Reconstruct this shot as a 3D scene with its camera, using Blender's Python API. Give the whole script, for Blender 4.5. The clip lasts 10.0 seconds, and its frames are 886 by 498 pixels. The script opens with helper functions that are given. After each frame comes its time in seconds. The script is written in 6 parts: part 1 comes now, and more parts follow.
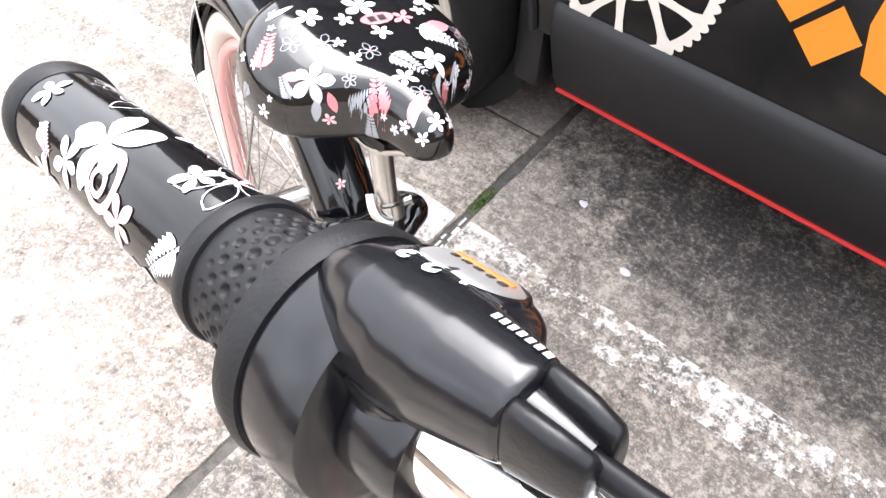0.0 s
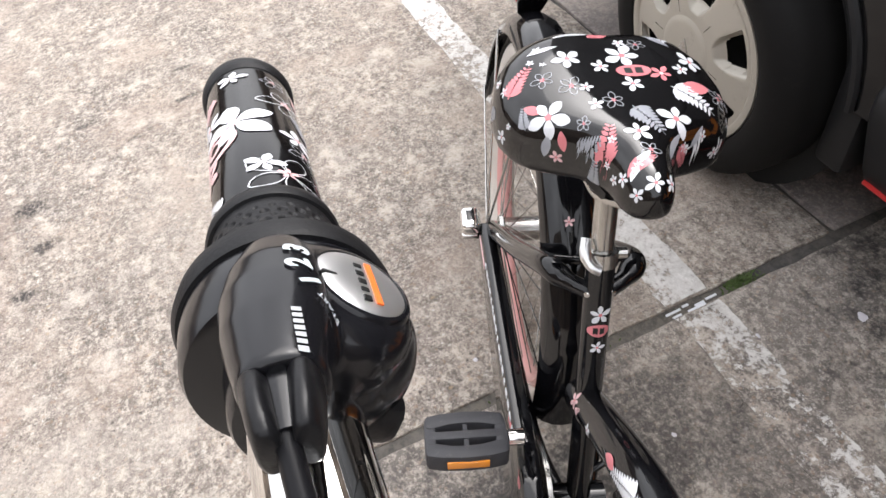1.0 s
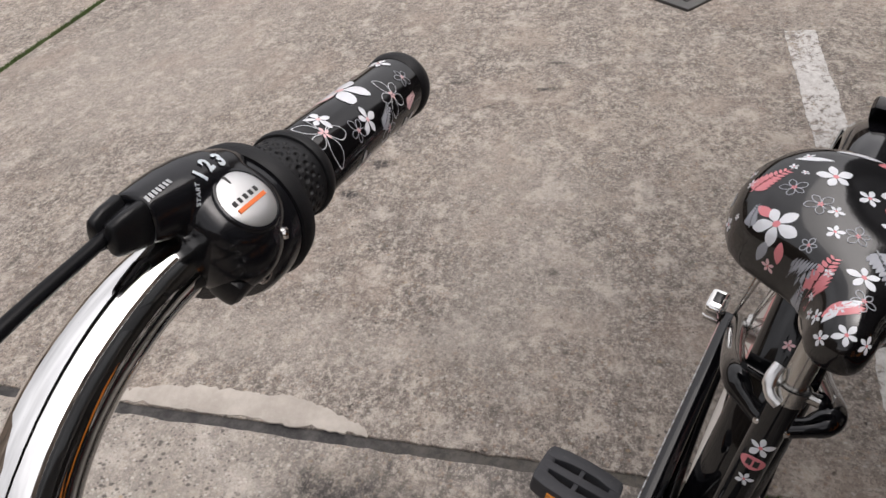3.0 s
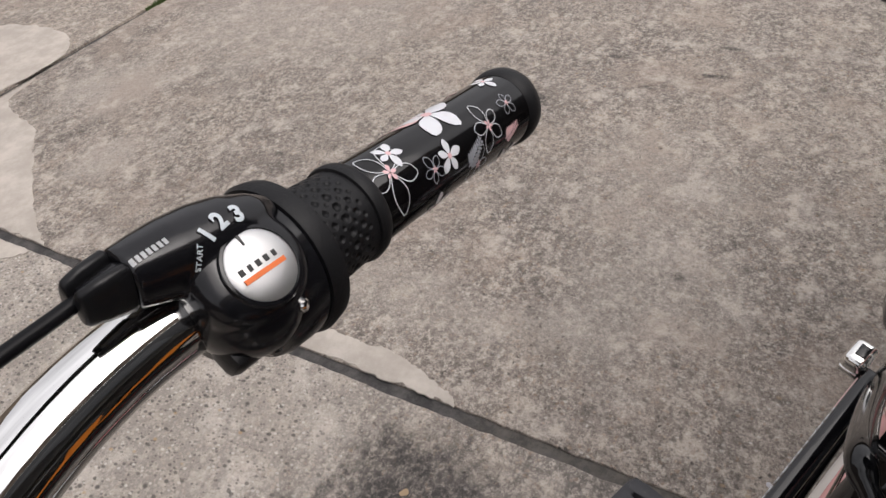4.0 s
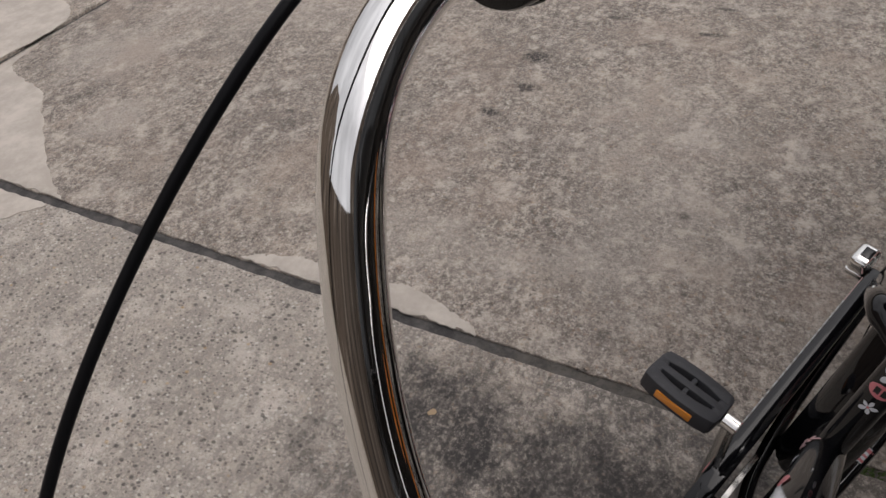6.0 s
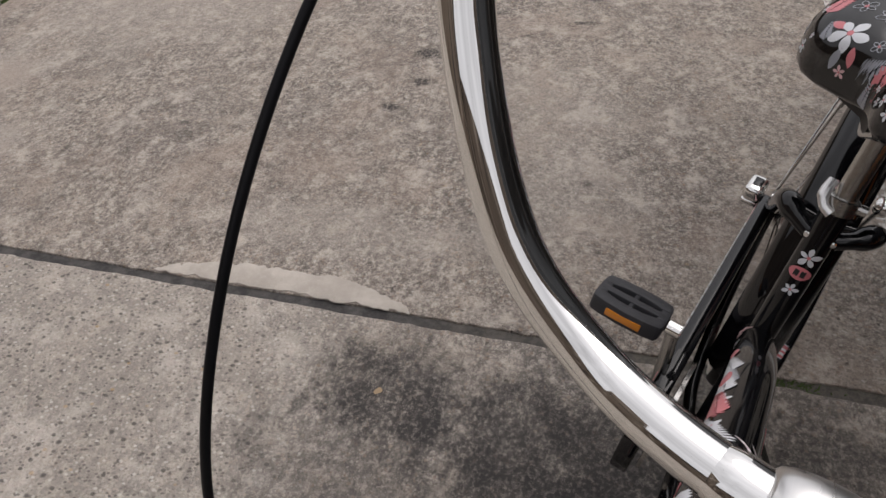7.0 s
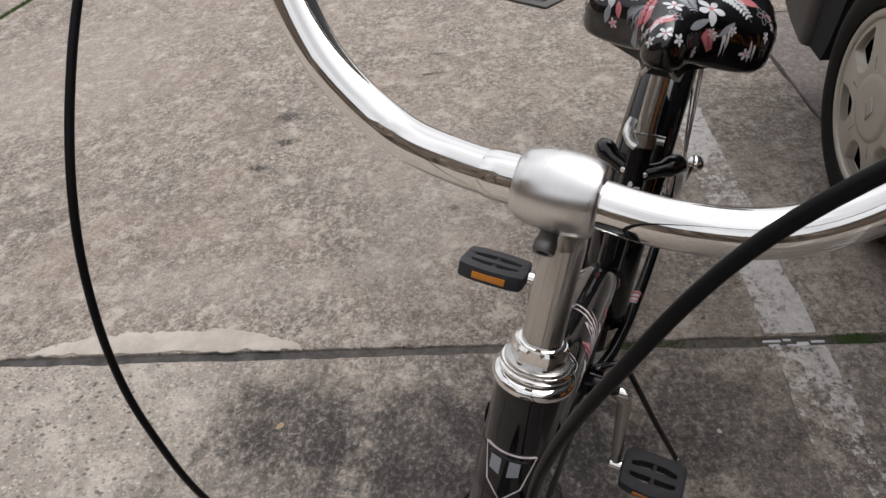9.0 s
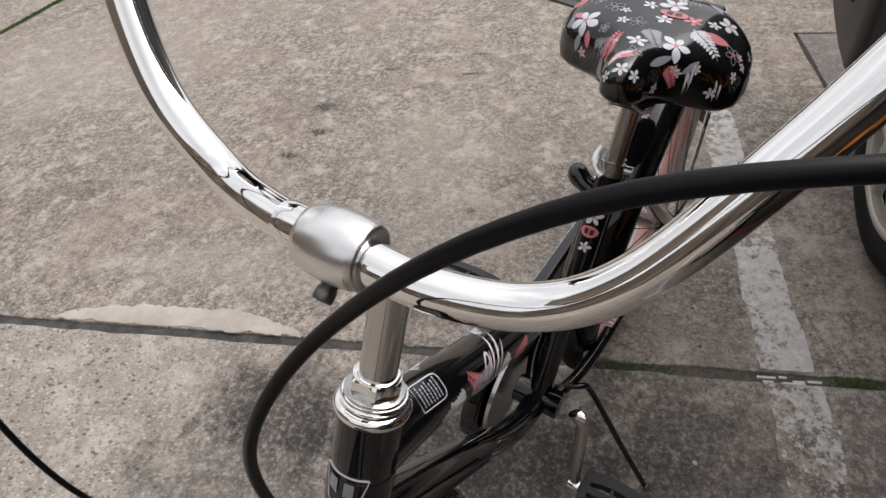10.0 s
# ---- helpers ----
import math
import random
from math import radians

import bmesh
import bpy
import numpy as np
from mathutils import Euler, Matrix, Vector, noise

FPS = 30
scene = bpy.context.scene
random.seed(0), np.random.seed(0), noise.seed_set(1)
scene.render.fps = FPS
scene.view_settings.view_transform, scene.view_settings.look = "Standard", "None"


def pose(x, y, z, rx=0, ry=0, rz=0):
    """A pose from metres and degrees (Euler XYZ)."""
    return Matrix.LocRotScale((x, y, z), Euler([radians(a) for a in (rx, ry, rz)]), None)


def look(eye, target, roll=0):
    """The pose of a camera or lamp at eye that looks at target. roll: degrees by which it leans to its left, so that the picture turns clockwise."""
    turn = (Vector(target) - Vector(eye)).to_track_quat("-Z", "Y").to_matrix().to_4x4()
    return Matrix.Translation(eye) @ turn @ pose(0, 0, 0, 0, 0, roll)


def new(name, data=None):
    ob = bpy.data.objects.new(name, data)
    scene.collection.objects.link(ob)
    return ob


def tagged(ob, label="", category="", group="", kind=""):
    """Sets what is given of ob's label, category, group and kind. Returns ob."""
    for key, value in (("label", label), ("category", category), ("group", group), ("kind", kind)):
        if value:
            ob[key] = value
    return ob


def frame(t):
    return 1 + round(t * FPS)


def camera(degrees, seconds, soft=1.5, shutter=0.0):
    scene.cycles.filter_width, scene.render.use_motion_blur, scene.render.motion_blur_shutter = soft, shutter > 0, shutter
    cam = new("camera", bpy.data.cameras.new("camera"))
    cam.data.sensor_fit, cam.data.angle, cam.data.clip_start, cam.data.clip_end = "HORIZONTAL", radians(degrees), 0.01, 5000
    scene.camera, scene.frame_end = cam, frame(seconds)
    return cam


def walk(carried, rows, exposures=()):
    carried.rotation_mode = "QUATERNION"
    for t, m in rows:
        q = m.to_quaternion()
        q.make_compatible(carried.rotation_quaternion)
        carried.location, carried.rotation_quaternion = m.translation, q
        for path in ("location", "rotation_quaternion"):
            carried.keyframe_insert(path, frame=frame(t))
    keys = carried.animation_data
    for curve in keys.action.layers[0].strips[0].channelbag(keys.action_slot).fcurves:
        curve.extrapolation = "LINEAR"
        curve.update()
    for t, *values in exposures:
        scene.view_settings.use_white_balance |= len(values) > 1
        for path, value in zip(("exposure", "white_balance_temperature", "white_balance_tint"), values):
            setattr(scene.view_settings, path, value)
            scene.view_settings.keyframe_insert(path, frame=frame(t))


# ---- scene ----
cam = camera(66.0, 10.0)
PATH = [
    (0, (-0.0551, -0.3063, 1.2483), (-0.4267, 0.1565, 0.4434), 0.67),
    (0.3, (-0.0338, -0.2978, 1.2493), (-0.5045, 0.0687, 0.4468), -2.85),
    (0.5, (-0.0140, -0.2881, 1.2581), (-0.5254, 0.0246, 0.4576), -4.53),
    (0.7, (-0.0195, -0.2758, 1.2484), (-0.5705, 0.0059, 0.4629), -6.03),
    (1, (-0.0044, -0.2594, 1.2558), (-0.6411, -0.0759, 0.5068), -10.84),
    (1.3, (0.0117, -0.2418, 1.2525), (-0.6476, -0.0970, 0.5148), -11.92),
    (1.5, (0.0446, -0.2267, 1.2576), (-0.6316, -0.1165, 0.5292), -10.92),
    (2, (0.0684, -0.1970, 1.2605), (-0.6429, -0.1917, 0.5577), -12.13),
    (2.5, (0.0542, -0.1761, 1.2660), (-0.6550, -0.2893, 0.5701), -12.24),
    (3, (0.0480, -0.1432, 1.2732), (-0.6468, -0.3896, 0.5976), -9.60),
    (3.2, (0.0388, -0.1313, 1.2771), (-0.6395, -0.4379, 0.6093), -10.44),
    (4.3, (-0.0219, -0.1518, 1.2686), (-0.5954, -0.5649, 0.5611), -9.55),
    (4.5, (-0.0065, -0.1599, 1.2677), (-0.5765, -0.5639, 0.5523), -8.96),
    (4.8, (0.0242, -0.1630, 1.2648), (-0.5394, -0.5847, 0.5545), -8.28),
    (5, (0.0619, -0.1559, 1.2675), (-0.4961, -0.6081, 0.5716), -9.90),
    (5.5, (0.1051, -0.1546, 1.2626), (-0.4578, -0.6033, 0.5684), -9.10),
    (5.7, (0.1173, -0.1562, 1.2534), (-0.4545, -0.5756, 0.5483), -9.03),
    (6.8, (0.2477, -0.1928, 1.2168), (-0.4073, -0.4870, 0.5208), -7.12),
    (7, (0.2639, -0.2062, 1.2067), (-0.4052, -0.4466, 0.5035), -6.03),
    (7.5, (0.3250, -0.2144, 1.1919), (-0.3843, -0.3349, 0.4974), -6.13),
    (8, (0.3554, -0.2080, 1.1764), (-0.3679, -0.2495, 0.4871), -6.47),
    (8.5, (0.3776, -0.1853, 1.1551), (-0.3709, -0.2231, 0.4931), -6.67),
    (9, (0.4008, -0.1533, 1.1477), (-0.3724, -0.2466, 0.5205), -6.76),
    (9.5, (0.4027, -0.1068, 1.1572), (-0.3705, -0.2237, 0.5339), -5.72),
    (10, (0.3864, -0.0220, 1.1729), (-0.3698, -0.1985, 0.5428), -5.62),
]
STOPS = [(0, 2.1, 6260, 12), (0.5, 1.17, 6360, 12), (1.0, 0.99, 6440, 12), (1.5, 0.69, 6510, 12), (2.0, 0.37, 6460, 12), (2.5, 0.09, 6580, 14), (3.2, -0.05, 6570, 14), (4.5, -0.25, 6570, 14), (5.5, -0.49, 6570, 14), (7.5, -0.31, 6570, 14), (9.0, -0.06, 6510, 12), (10.0, 0.0, 6510, 12)]
walk(cam, [(t, look(eye, target, roll)) for t, eye, target, roll in PATH], STOPS)

# ---------- light ----------
world = bpy.data.worlds.new("overcast_sky")
scene.world = world
world.use_nodes = True
wn, wl = world.node_tree.nodes, world.node_tree.links
sky = wn.new("ShaderNodeTexSky")
sky.sky_type, sky.sun_disc = "NISHITA", False
sky.sun_elevation, sky.sun_rotation = radians(53), radians(-27)
sky.air_density, sky.dust_density, sky.ozone_density = 1.0, 6.0, 1.0
grey = wn.new("ShaderNodeHueSaturation")
grey.inputs["Saturation"].default_value = 0.22
wl.new(sky.outputs[0], grey.inputs["Color"])
# an overcast sky is about three times brighter overhead than at the horizon
height = wn.new("ShaderNodeSeparateXYZ")
wl.new(wn.new("ShaderNodeTexCoord").outputs["Generated"], height.inputs[0])
rise = wn.new("ShaderNodeMapRange")
rise.inputs["From Min"].default_value, rise.inputs["From Max"].default_value = 0.0, 1.0
rise.inputs["To Min"].default_value, rise.inputs["To Max"].default_value = 1.50, 2.45
wl.new(height.outputs["Z"], rise.inputs["Value"])
cloud = wn.new("ShaderNodeMix")
cloud.data_type, cloud.blend_type = "RGBA", "MULTIPLY"
cloud.inputs[0].default_value = 1.0
# a full cloud cover evens the sky out all round
cover_sky = wn.new("ShaderNodeMix")
cover_sky.data_type = "RGBA"
cover_sky.inputs[0].default_value = 0.48
cover_sky.inputs[7].default_value = (6.2, 6.3, 6.45, 1)
wl.new(grey.outputs[0], cover_sky.inputs[6])
wl.new(cover_sky.outputs[2], cloud.inputs[6])
wl.new(rise.outputs[0], cloud.inputs[7])
billow = wn.new("ShaderNodeTexNoise")
billow.inputs["Scale"].default_value, billow.inputs["Detail"].default_value = 2.2, 5.0
wl.new(wn["Texture Coordinate"].outputs["Generated"], billow.inputs["Vector"])
veil = wn.new("ShaderNodeMapRange")
veil.inputs["From Min"].default_value, veil.inputs["From Max"].default_value = 0.3, 0.7
veil.inputs["To Min"].default_value, veil.inputs["To Max"].default_value = 0.75, 1.25
wl.new(billow.outputs["Fac"], veil.inputs["Value"])
clouds = wn.new("ShaderNodeMix")
clouds.data_type, clouds.blend_type = "RGBA", "MULTIPLY"
clouds.inputs[0].default_value = 1.0
wl.new(cloud.outputs[2], clouds.inputs[6])
wl.new(veil.outputs[0], clouds.inputs[7])
wl.new(clouds.outputs[2], wn["Background"].inputs["Color"])
wn["Background"].inputs["Strength"].default_value = 0.10

sun_data = bpy.data.lights.new("sun", "SUN")
sun_data.energy, sun_data.angle, sun_data.color = 1.05, radians(64), (1.0, 0.96, 0.9)
sun = new("sun", sun_data)
sun.matrix_world = look((-2.6, 5.0, 7.6), (0, 0, 0))


# ---------- materials ----------
def shader(name, color, rough=0.5, metal=0.0, coat=0.0, spec=0.5):
    m = bpy.data.materials.new(name)
    m.use_nodes = True
    b = m.node_tree.nodes["Principled BSDF"]
    b.inputs["Base Color"].default_value = (*color, 1)
    b.inputs["Roughness"].default_value = rough
    b.inputs["Metallic"].default_value = metal
    b.inputs["Coat Weight"].default_value = coat
    b.inputs["Coat Roughness"].default_value = 0.04
    b.inputs["Specular IOR Level"].default_value = spec
    return m


def coords(m, kind="Object"):
    return m.node_tree.nodes.new("ShaderNodeTexCoord").outputs[kind]


def node(m, kind, links=None, **values):
    n = m.node_tree.nodes.new(kind)
    for k, v in values.items():
        n.inputs[k.replace("_", " ")].default_value = v
    for k, v in (links or {}).items():
        m.node_tree.links.new(v, n.inputs[k])
    return n


def mixed(m, fac, a, b):
    n = m.node_tree.nodes.new("ShaderNodeMix")
    n.data_type = "RGBA"
    for slot, v in ((0, fac), (6, a), (7, b)):
        if isinstance(v, tuple):
            n.inputs[slot].default_value = (*v, 1)
        elif isinstance(v, (int, float)):
            n.inputs[slot].default_value = v
        else:
            m.node_tree.links.new(v, n.inputs[slot])
    return n.outputs[2]


def ramp(m, fac, lo, hi, smooth=True):
    n = m.node_tree.nodes.new("ShaderNodeMapRange")
    n.interpolation_type = "SMOOTHSTEP" if smooth else "LINEAR"
    n.inputs["From Min"].default_value, n.inputs["From Max"].default_value = lo, hi
    m.node_tree.links.new(fac, n.inputs["Value"])
    return n.outputs[0]


def calc(m, op, a, b=0.0):
    n = m.node_tree.nodes.new("ShaderNodeMath")
    n.operation = op
    for i, v in enumerate((a, b)):
        if isinstance(v, (int, float)):
            n.inputs[i].default_value = v
        else:
            m.node_tree.links.new(v, n.inputs[i])
    return n.outputs[0]


def noise_of(m, where, scale, detail=4.0, rough=0.55):
    return node(m, "ShaderNodeTexNoise", {"Vector": where}, Scale=scale, Detail=detail, Roughness=rough).outputs["Fac"]


def finish(m, color=None, rough=None, height=None, strength=0.3, distance=0.002):
    b = m.node_tree.nodes["Principled BSDF"]
    if color is not None:
        m.node_tree.links.new(color, b.inputs["Base Color"])
    if rough is not None:
        m.node_tree.links.new(rough, b.inputs["Roughness"])
    if height is not None:
        bump = node(m, "ShaderNodeBump", {"Height": height}, Strength=strength, Distance=distance)
        m.node_tree.links.new(bump.outputs[0], b.inputs["Normal"])
    return m


def grains(m, where, scale, reach=0.46):
    """Cells of a size with soft rims: how far inside its cell a place lies, and three numbers that each cell keeps."""
    cells = node(m, "ShaderNodeTexVoronoi", {"Vector": where}, Scale=scale, Randomness=1.0)
    own = node(m, "ShaderNodeSeparateColor", {"Color": cells.outputs["Color"]})
    return ramp(m, cells.outputs["Distance"], reach + 0.12, reach - 0.10), own.outputs[0], own.outputs[1], own.outputs[2]


def concrete_color(m, warm, dark, pebbly=0.30, soil=1.0):
    """Weathered concrete in world metres: broad stains, mottling, and aggregate of three sizes worn bare in the paste."""
    where = node(m, "ShaderNodeNewGeometry").outputs["Position"]
    broad = noise_of(m, where, 1.3, 6.0, 0.62)
    cloud_ = noise_of(m, where, 4.6, 8.0, 0.70)
    mottle = noise_of(m, where, 15.0, 8.0, 0.74)
    fine = noise_of(m, where, 46.0, 6.0, 0.78)
    grit = noise_of(m, where, 240.0, 3.0, 0.7)
    warp = node(m, "ShaderNodeVectorMath", {0: node(m, "ShaderNodeTexNoise", {"Vector": where}, Scale=95.0, Detail=3.0).outputs["Color"]})
    warp.operation = "SCALE"
    warp.inputs["Scale"].default_value = 0.012
    bent = node(m, "ShaderNodeVectorMath", {0: where, 1: warp.outputs[0]})
    bent.operation = "ADD"
    bent = bent.outputs[0]
    if not isinstance(pebbly, float):
        pebbly = pebbly(where)

    # where the paste has worn off, the rough aggregate shows; elsewhere it stays smooth
    bare = calc(m, "ADD", 0.45, calc(m, "MULTIPLY", ramp(m, noise_of(m, where, 3.4, 7.0, 0.72), 0.40, 0.60), 0.75))

    def layer(base, amount, tint, strength):
        return mixed(m, calc(m, "MULTIPLY", amount, strength), base, tint)

    base = mixed(m, ramp(m, broad, 0.36, 0.64), dark, warm)
    base = layer(base, ramp(m, cloud_, 0.50, 0.68), (0.42, 0.357, 0.295), 0.74)
    base = layer(base, ramp(m, cloud_, 0.48, 0.32), (0.110, 0.094, 0.083), 0.70 * soil)
    base = layer(base, ramp(m, mottle, 0.51, 0.62), (0.475, 0.408, 0.342), 0.76)
    base = layer(base, ramp(m, mottle, 0.485, 0.37), (0.092, 0.079, 0.070), 0.74 * soil)
    base = layer(base, calc(m, "MULTIPLY", ramp(m, fine, 0.505, 0.58), bare), (0.53, 0.468, 0.402), 0.66)
    base = layer(base, calc(m, "MULTIPLY", ramp(m, fine, 0.480, 0.40), bare), (0.066, 0.056, 0.049), 0.66 * soil)
    # small grains, then the larger stones, each with a tone of its own
    inside, a_, b_, c_ = grains(m, bent, 250.0)
    base = layer(base, calc(m, "MULTIPLY", inside, ramp(m, a_, 0.62, 0.92)), (0.55, 0.49, 0.425), 0.46)
    base = layer(base, calc(m, "MULTIPLY", inside, ramp(m, a_, 0.36, 0.08)), (0.052, 0.045, 0.040), 0.50)
    stone, a_, b_, c_ = grains(m, bent, 118.0)
    base = layer(base, calc(m, "MULTIPLY", calc(m, "MULTIPLY", stone, ramp(m, a_, 0.58, 0.86)), calc(m, "ADD", 0.28, pebbly)), (0.50, 0.44, 0.378), 0.62)
    base = layer(base, calc(m, "MULTIPLY", calc(m, "MULTIPLY", stone, ramp(m, a_, 0.34, 0.10)), calc(m, "ADD", 0.24, pebbly)), (0.050, 0.044, 0.040), 0.62)
    base = layer(base, calc(m, "MULTIPLY", stone, ramp(m, b_, 0.84, 0.90)), (0.30, 0.20, 0.135), 0.42)
    # rare bare white chips and small dark holes
    chip, a_, b_, c_ = grains(m, bent, 66.0, 0.20)
    base = layer(base, calc(m, "MULTIPLY", chip, ramp(m, a_, 0.925, 0.95)), (0.60, 0.565, 0.52), 0.62)
    hollow = calc(m, "MULTIPLY", chip, ramp(m, b_, 0.09, 0.06))
    base = layer(base, hollow, (0.042, 0.037, 0.034), 0.72)
    base = layer(base, ramp(m, grit, 0.58, 0.72), (0.060, 0.053, 0.048), 0.40)
    base = layer(base, ramp(m, grit, 0.42, 0.29), (0.50, 0.45, 0.40), 0.36)
    height = calc(m, "ADD", calc(m, "MULTIPLY", fine, 0.8), calc(m, "ADD", calc(m, "MULTIPLY", grit, 0.35), calc(m, "MULTIPLY", calc(m, "MULTIPLY", stone, pebbly), 0.40)))
    height = calc(m, "SUBTRACT", height, hollow)
    return where, base, height


def pebbles(m, where, base, amount):
    """Dark pebbles and pits that stand out of the paste, with a few white and ochre ones."""
    for size, rim, share, tint, much in ((88.0, 0.34, (0.80, 0.86), (0.060, 0.054, 0.050), 0.72), (150.0, 0.38, (0.78, 0.84), (0.075, 0.068, 0.062), 0.62), (47.0, 0.20, (0.88, 0.92), (0.050, 0.046, 0.043), 0.78),
                                         (120.0, 0.36, (0.84, 0.90), (0.62, 0.585, 0.53), 0.66), (62.0, 0.22, (0.965, 0.975), (0.42, 0.27, 0.12), 0.6)):
        turned = node(m, "ShaderNodeMapping", {"Vector": where})
        turned.inputs["Rotation"].default_value = (0, 0, 0.4 + size)
        turned.inputs["Scale"].default_value = (1.0, 0.72, 1.0)
        inside, own, _, _ = grains(m, turned.outputs[0], size, rim)
        base = mixed(m, calc(m, "MULTIPLY", calc(m, "MULTIPLY", inside, ramp(m, own, *share)), calc(m, "MULTIPLY", amount, much)), base, tint)
    return base


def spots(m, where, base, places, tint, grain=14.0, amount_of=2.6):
    """Soft-edged patches of given places and sizes, broken up by noise."""
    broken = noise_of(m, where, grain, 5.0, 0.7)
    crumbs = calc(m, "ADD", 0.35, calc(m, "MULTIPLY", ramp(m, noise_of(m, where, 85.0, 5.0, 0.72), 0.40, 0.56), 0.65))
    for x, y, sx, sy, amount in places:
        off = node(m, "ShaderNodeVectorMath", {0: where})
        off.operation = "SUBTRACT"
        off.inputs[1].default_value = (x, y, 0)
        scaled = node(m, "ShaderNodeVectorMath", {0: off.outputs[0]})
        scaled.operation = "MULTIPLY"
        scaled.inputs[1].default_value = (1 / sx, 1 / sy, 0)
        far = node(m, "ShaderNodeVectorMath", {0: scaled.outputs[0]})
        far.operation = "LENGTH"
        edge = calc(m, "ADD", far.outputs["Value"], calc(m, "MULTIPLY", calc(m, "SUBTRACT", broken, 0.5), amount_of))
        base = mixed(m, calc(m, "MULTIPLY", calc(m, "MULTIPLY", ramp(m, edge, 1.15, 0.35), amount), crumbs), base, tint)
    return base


# oil stains, plus shade painted under the bicycle and along the van's side
STAINS_AND_SHADE = [(-0.43, -0.60, 0.12, 0.19, 0.85), (-0.36, -0.44, 0.07, 0.1, 0.5), (-0.30, -0.86, 0.08, 0.05, 0.5), (-0.52, -0.32, 0.06, 0.1, 0.5),
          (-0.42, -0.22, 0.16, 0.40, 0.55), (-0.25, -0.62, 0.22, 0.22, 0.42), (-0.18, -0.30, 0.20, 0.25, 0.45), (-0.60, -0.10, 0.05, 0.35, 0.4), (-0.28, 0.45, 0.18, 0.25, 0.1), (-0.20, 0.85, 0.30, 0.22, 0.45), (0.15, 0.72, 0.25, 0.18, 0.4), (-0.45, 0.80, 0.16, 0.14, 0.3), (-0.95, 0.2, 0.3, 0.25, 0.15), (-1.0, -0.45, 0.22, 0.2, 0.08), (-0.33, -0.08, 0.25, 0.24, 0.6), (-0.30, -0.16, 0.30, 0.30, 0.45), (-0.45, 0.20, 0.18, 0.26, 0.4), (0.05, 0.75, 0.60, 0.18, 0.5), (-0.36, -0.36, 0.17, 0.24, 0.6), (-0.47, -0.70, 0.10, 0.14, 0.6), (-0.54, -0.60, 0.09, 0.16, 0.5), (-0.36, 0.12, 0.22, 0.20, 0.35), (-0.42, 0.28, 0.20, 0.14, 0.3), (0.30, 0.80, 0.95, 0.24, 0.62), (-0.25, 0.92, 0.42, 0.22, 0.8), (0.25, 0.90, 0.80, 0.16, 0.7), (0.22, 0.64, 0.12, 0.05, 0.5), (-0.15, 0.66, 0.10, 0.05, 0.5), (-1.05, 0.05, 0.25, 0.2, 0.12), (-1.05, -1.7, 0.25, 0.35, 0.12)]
PITS = [(-1.822, -0.933, 0.046, 0.068, 1.0), (-1.636, -0.905, 0.034, 0.036, 1.0), (-1.477, -0.96, 0.030, 0.040, 1.0), (-2.113, -0.418, 0.016, 0.062, 0.9), (-2.30, -0.40, 0.014, 0.055, 0.8), (-2.15, -0.75, 0.014, 0.04, 0.8), (-1.20, -0.30, 0.016, 0.02, 0.7), (-1.28, -1.6, 0.018, 0.022, 0.7), (-1.99, -0.60, 0.014, 0.034, 0.7)]
slab_near = shader("concrete_near", (0.25, 0.23, 0.2), 0.85)


def pebbly_side(where):
    """Pebbles lie bare on the open side of the near slab."""
    side = ramp(slab_near, calc(slab_near, "ADD", node(slab_near, "ShaderNodeSeparateXYZ", {"Vector": where}).outputs["Y"], calc(slab_near, "MULTIPLY", noise_of(slab_near, where, 5.0), 0.5)), -0.35, -0.75)
    return calc(slab_near, "ADD", 0.22, calc(slab_near, "MULTIPLY", side, 0.78))


w_, c_, h_ = concrete_color(slab_near, (0.188, 0.163, 0.143), (0.120, 0.104, 0.094), pebbly_side)
# the pebbly side is also mixed paler than the rest of the slab
c_ = mixed(slab_near, calc(slab_near, "MULTIPLY", pebbly_side(w_), 0.54), c_, (0.44, 0.395, 0.345))
c_ = mixed(slab_near, calc(slab_near, "MULTIPLY", calc(slab_near, "MULTIPLY", ramp(slab_near, noise_of(slab_near, w_, 6.5, 7.0, 0.75), 0.49, 0.63), 0.55), pebbly_side(w_)), c_, (0.58, 0.53, 0.47))
c_ = pebbles(slab_near, w_, c_, pebbly_side(w_))
finish(slab_near, spots(slab_near, w_, c_, STAINS_AND_SHADE, (0.032, 0.029, 0.028)), None, h_, 0.9, 0.006)
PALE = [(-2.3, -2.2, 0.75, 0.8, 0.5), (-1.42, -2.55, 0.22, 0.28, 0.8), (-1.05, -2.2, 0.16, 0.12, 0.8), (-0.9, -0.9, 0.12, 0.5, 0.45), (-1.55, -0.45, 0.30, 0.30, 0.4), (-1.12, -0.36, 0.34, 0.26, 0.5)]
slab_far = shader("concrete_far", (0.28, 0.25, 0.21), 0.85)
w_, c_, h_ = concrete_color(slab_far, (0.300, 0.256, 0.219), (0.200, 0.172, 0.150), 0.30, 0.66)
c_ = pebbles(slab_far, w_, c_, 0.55)
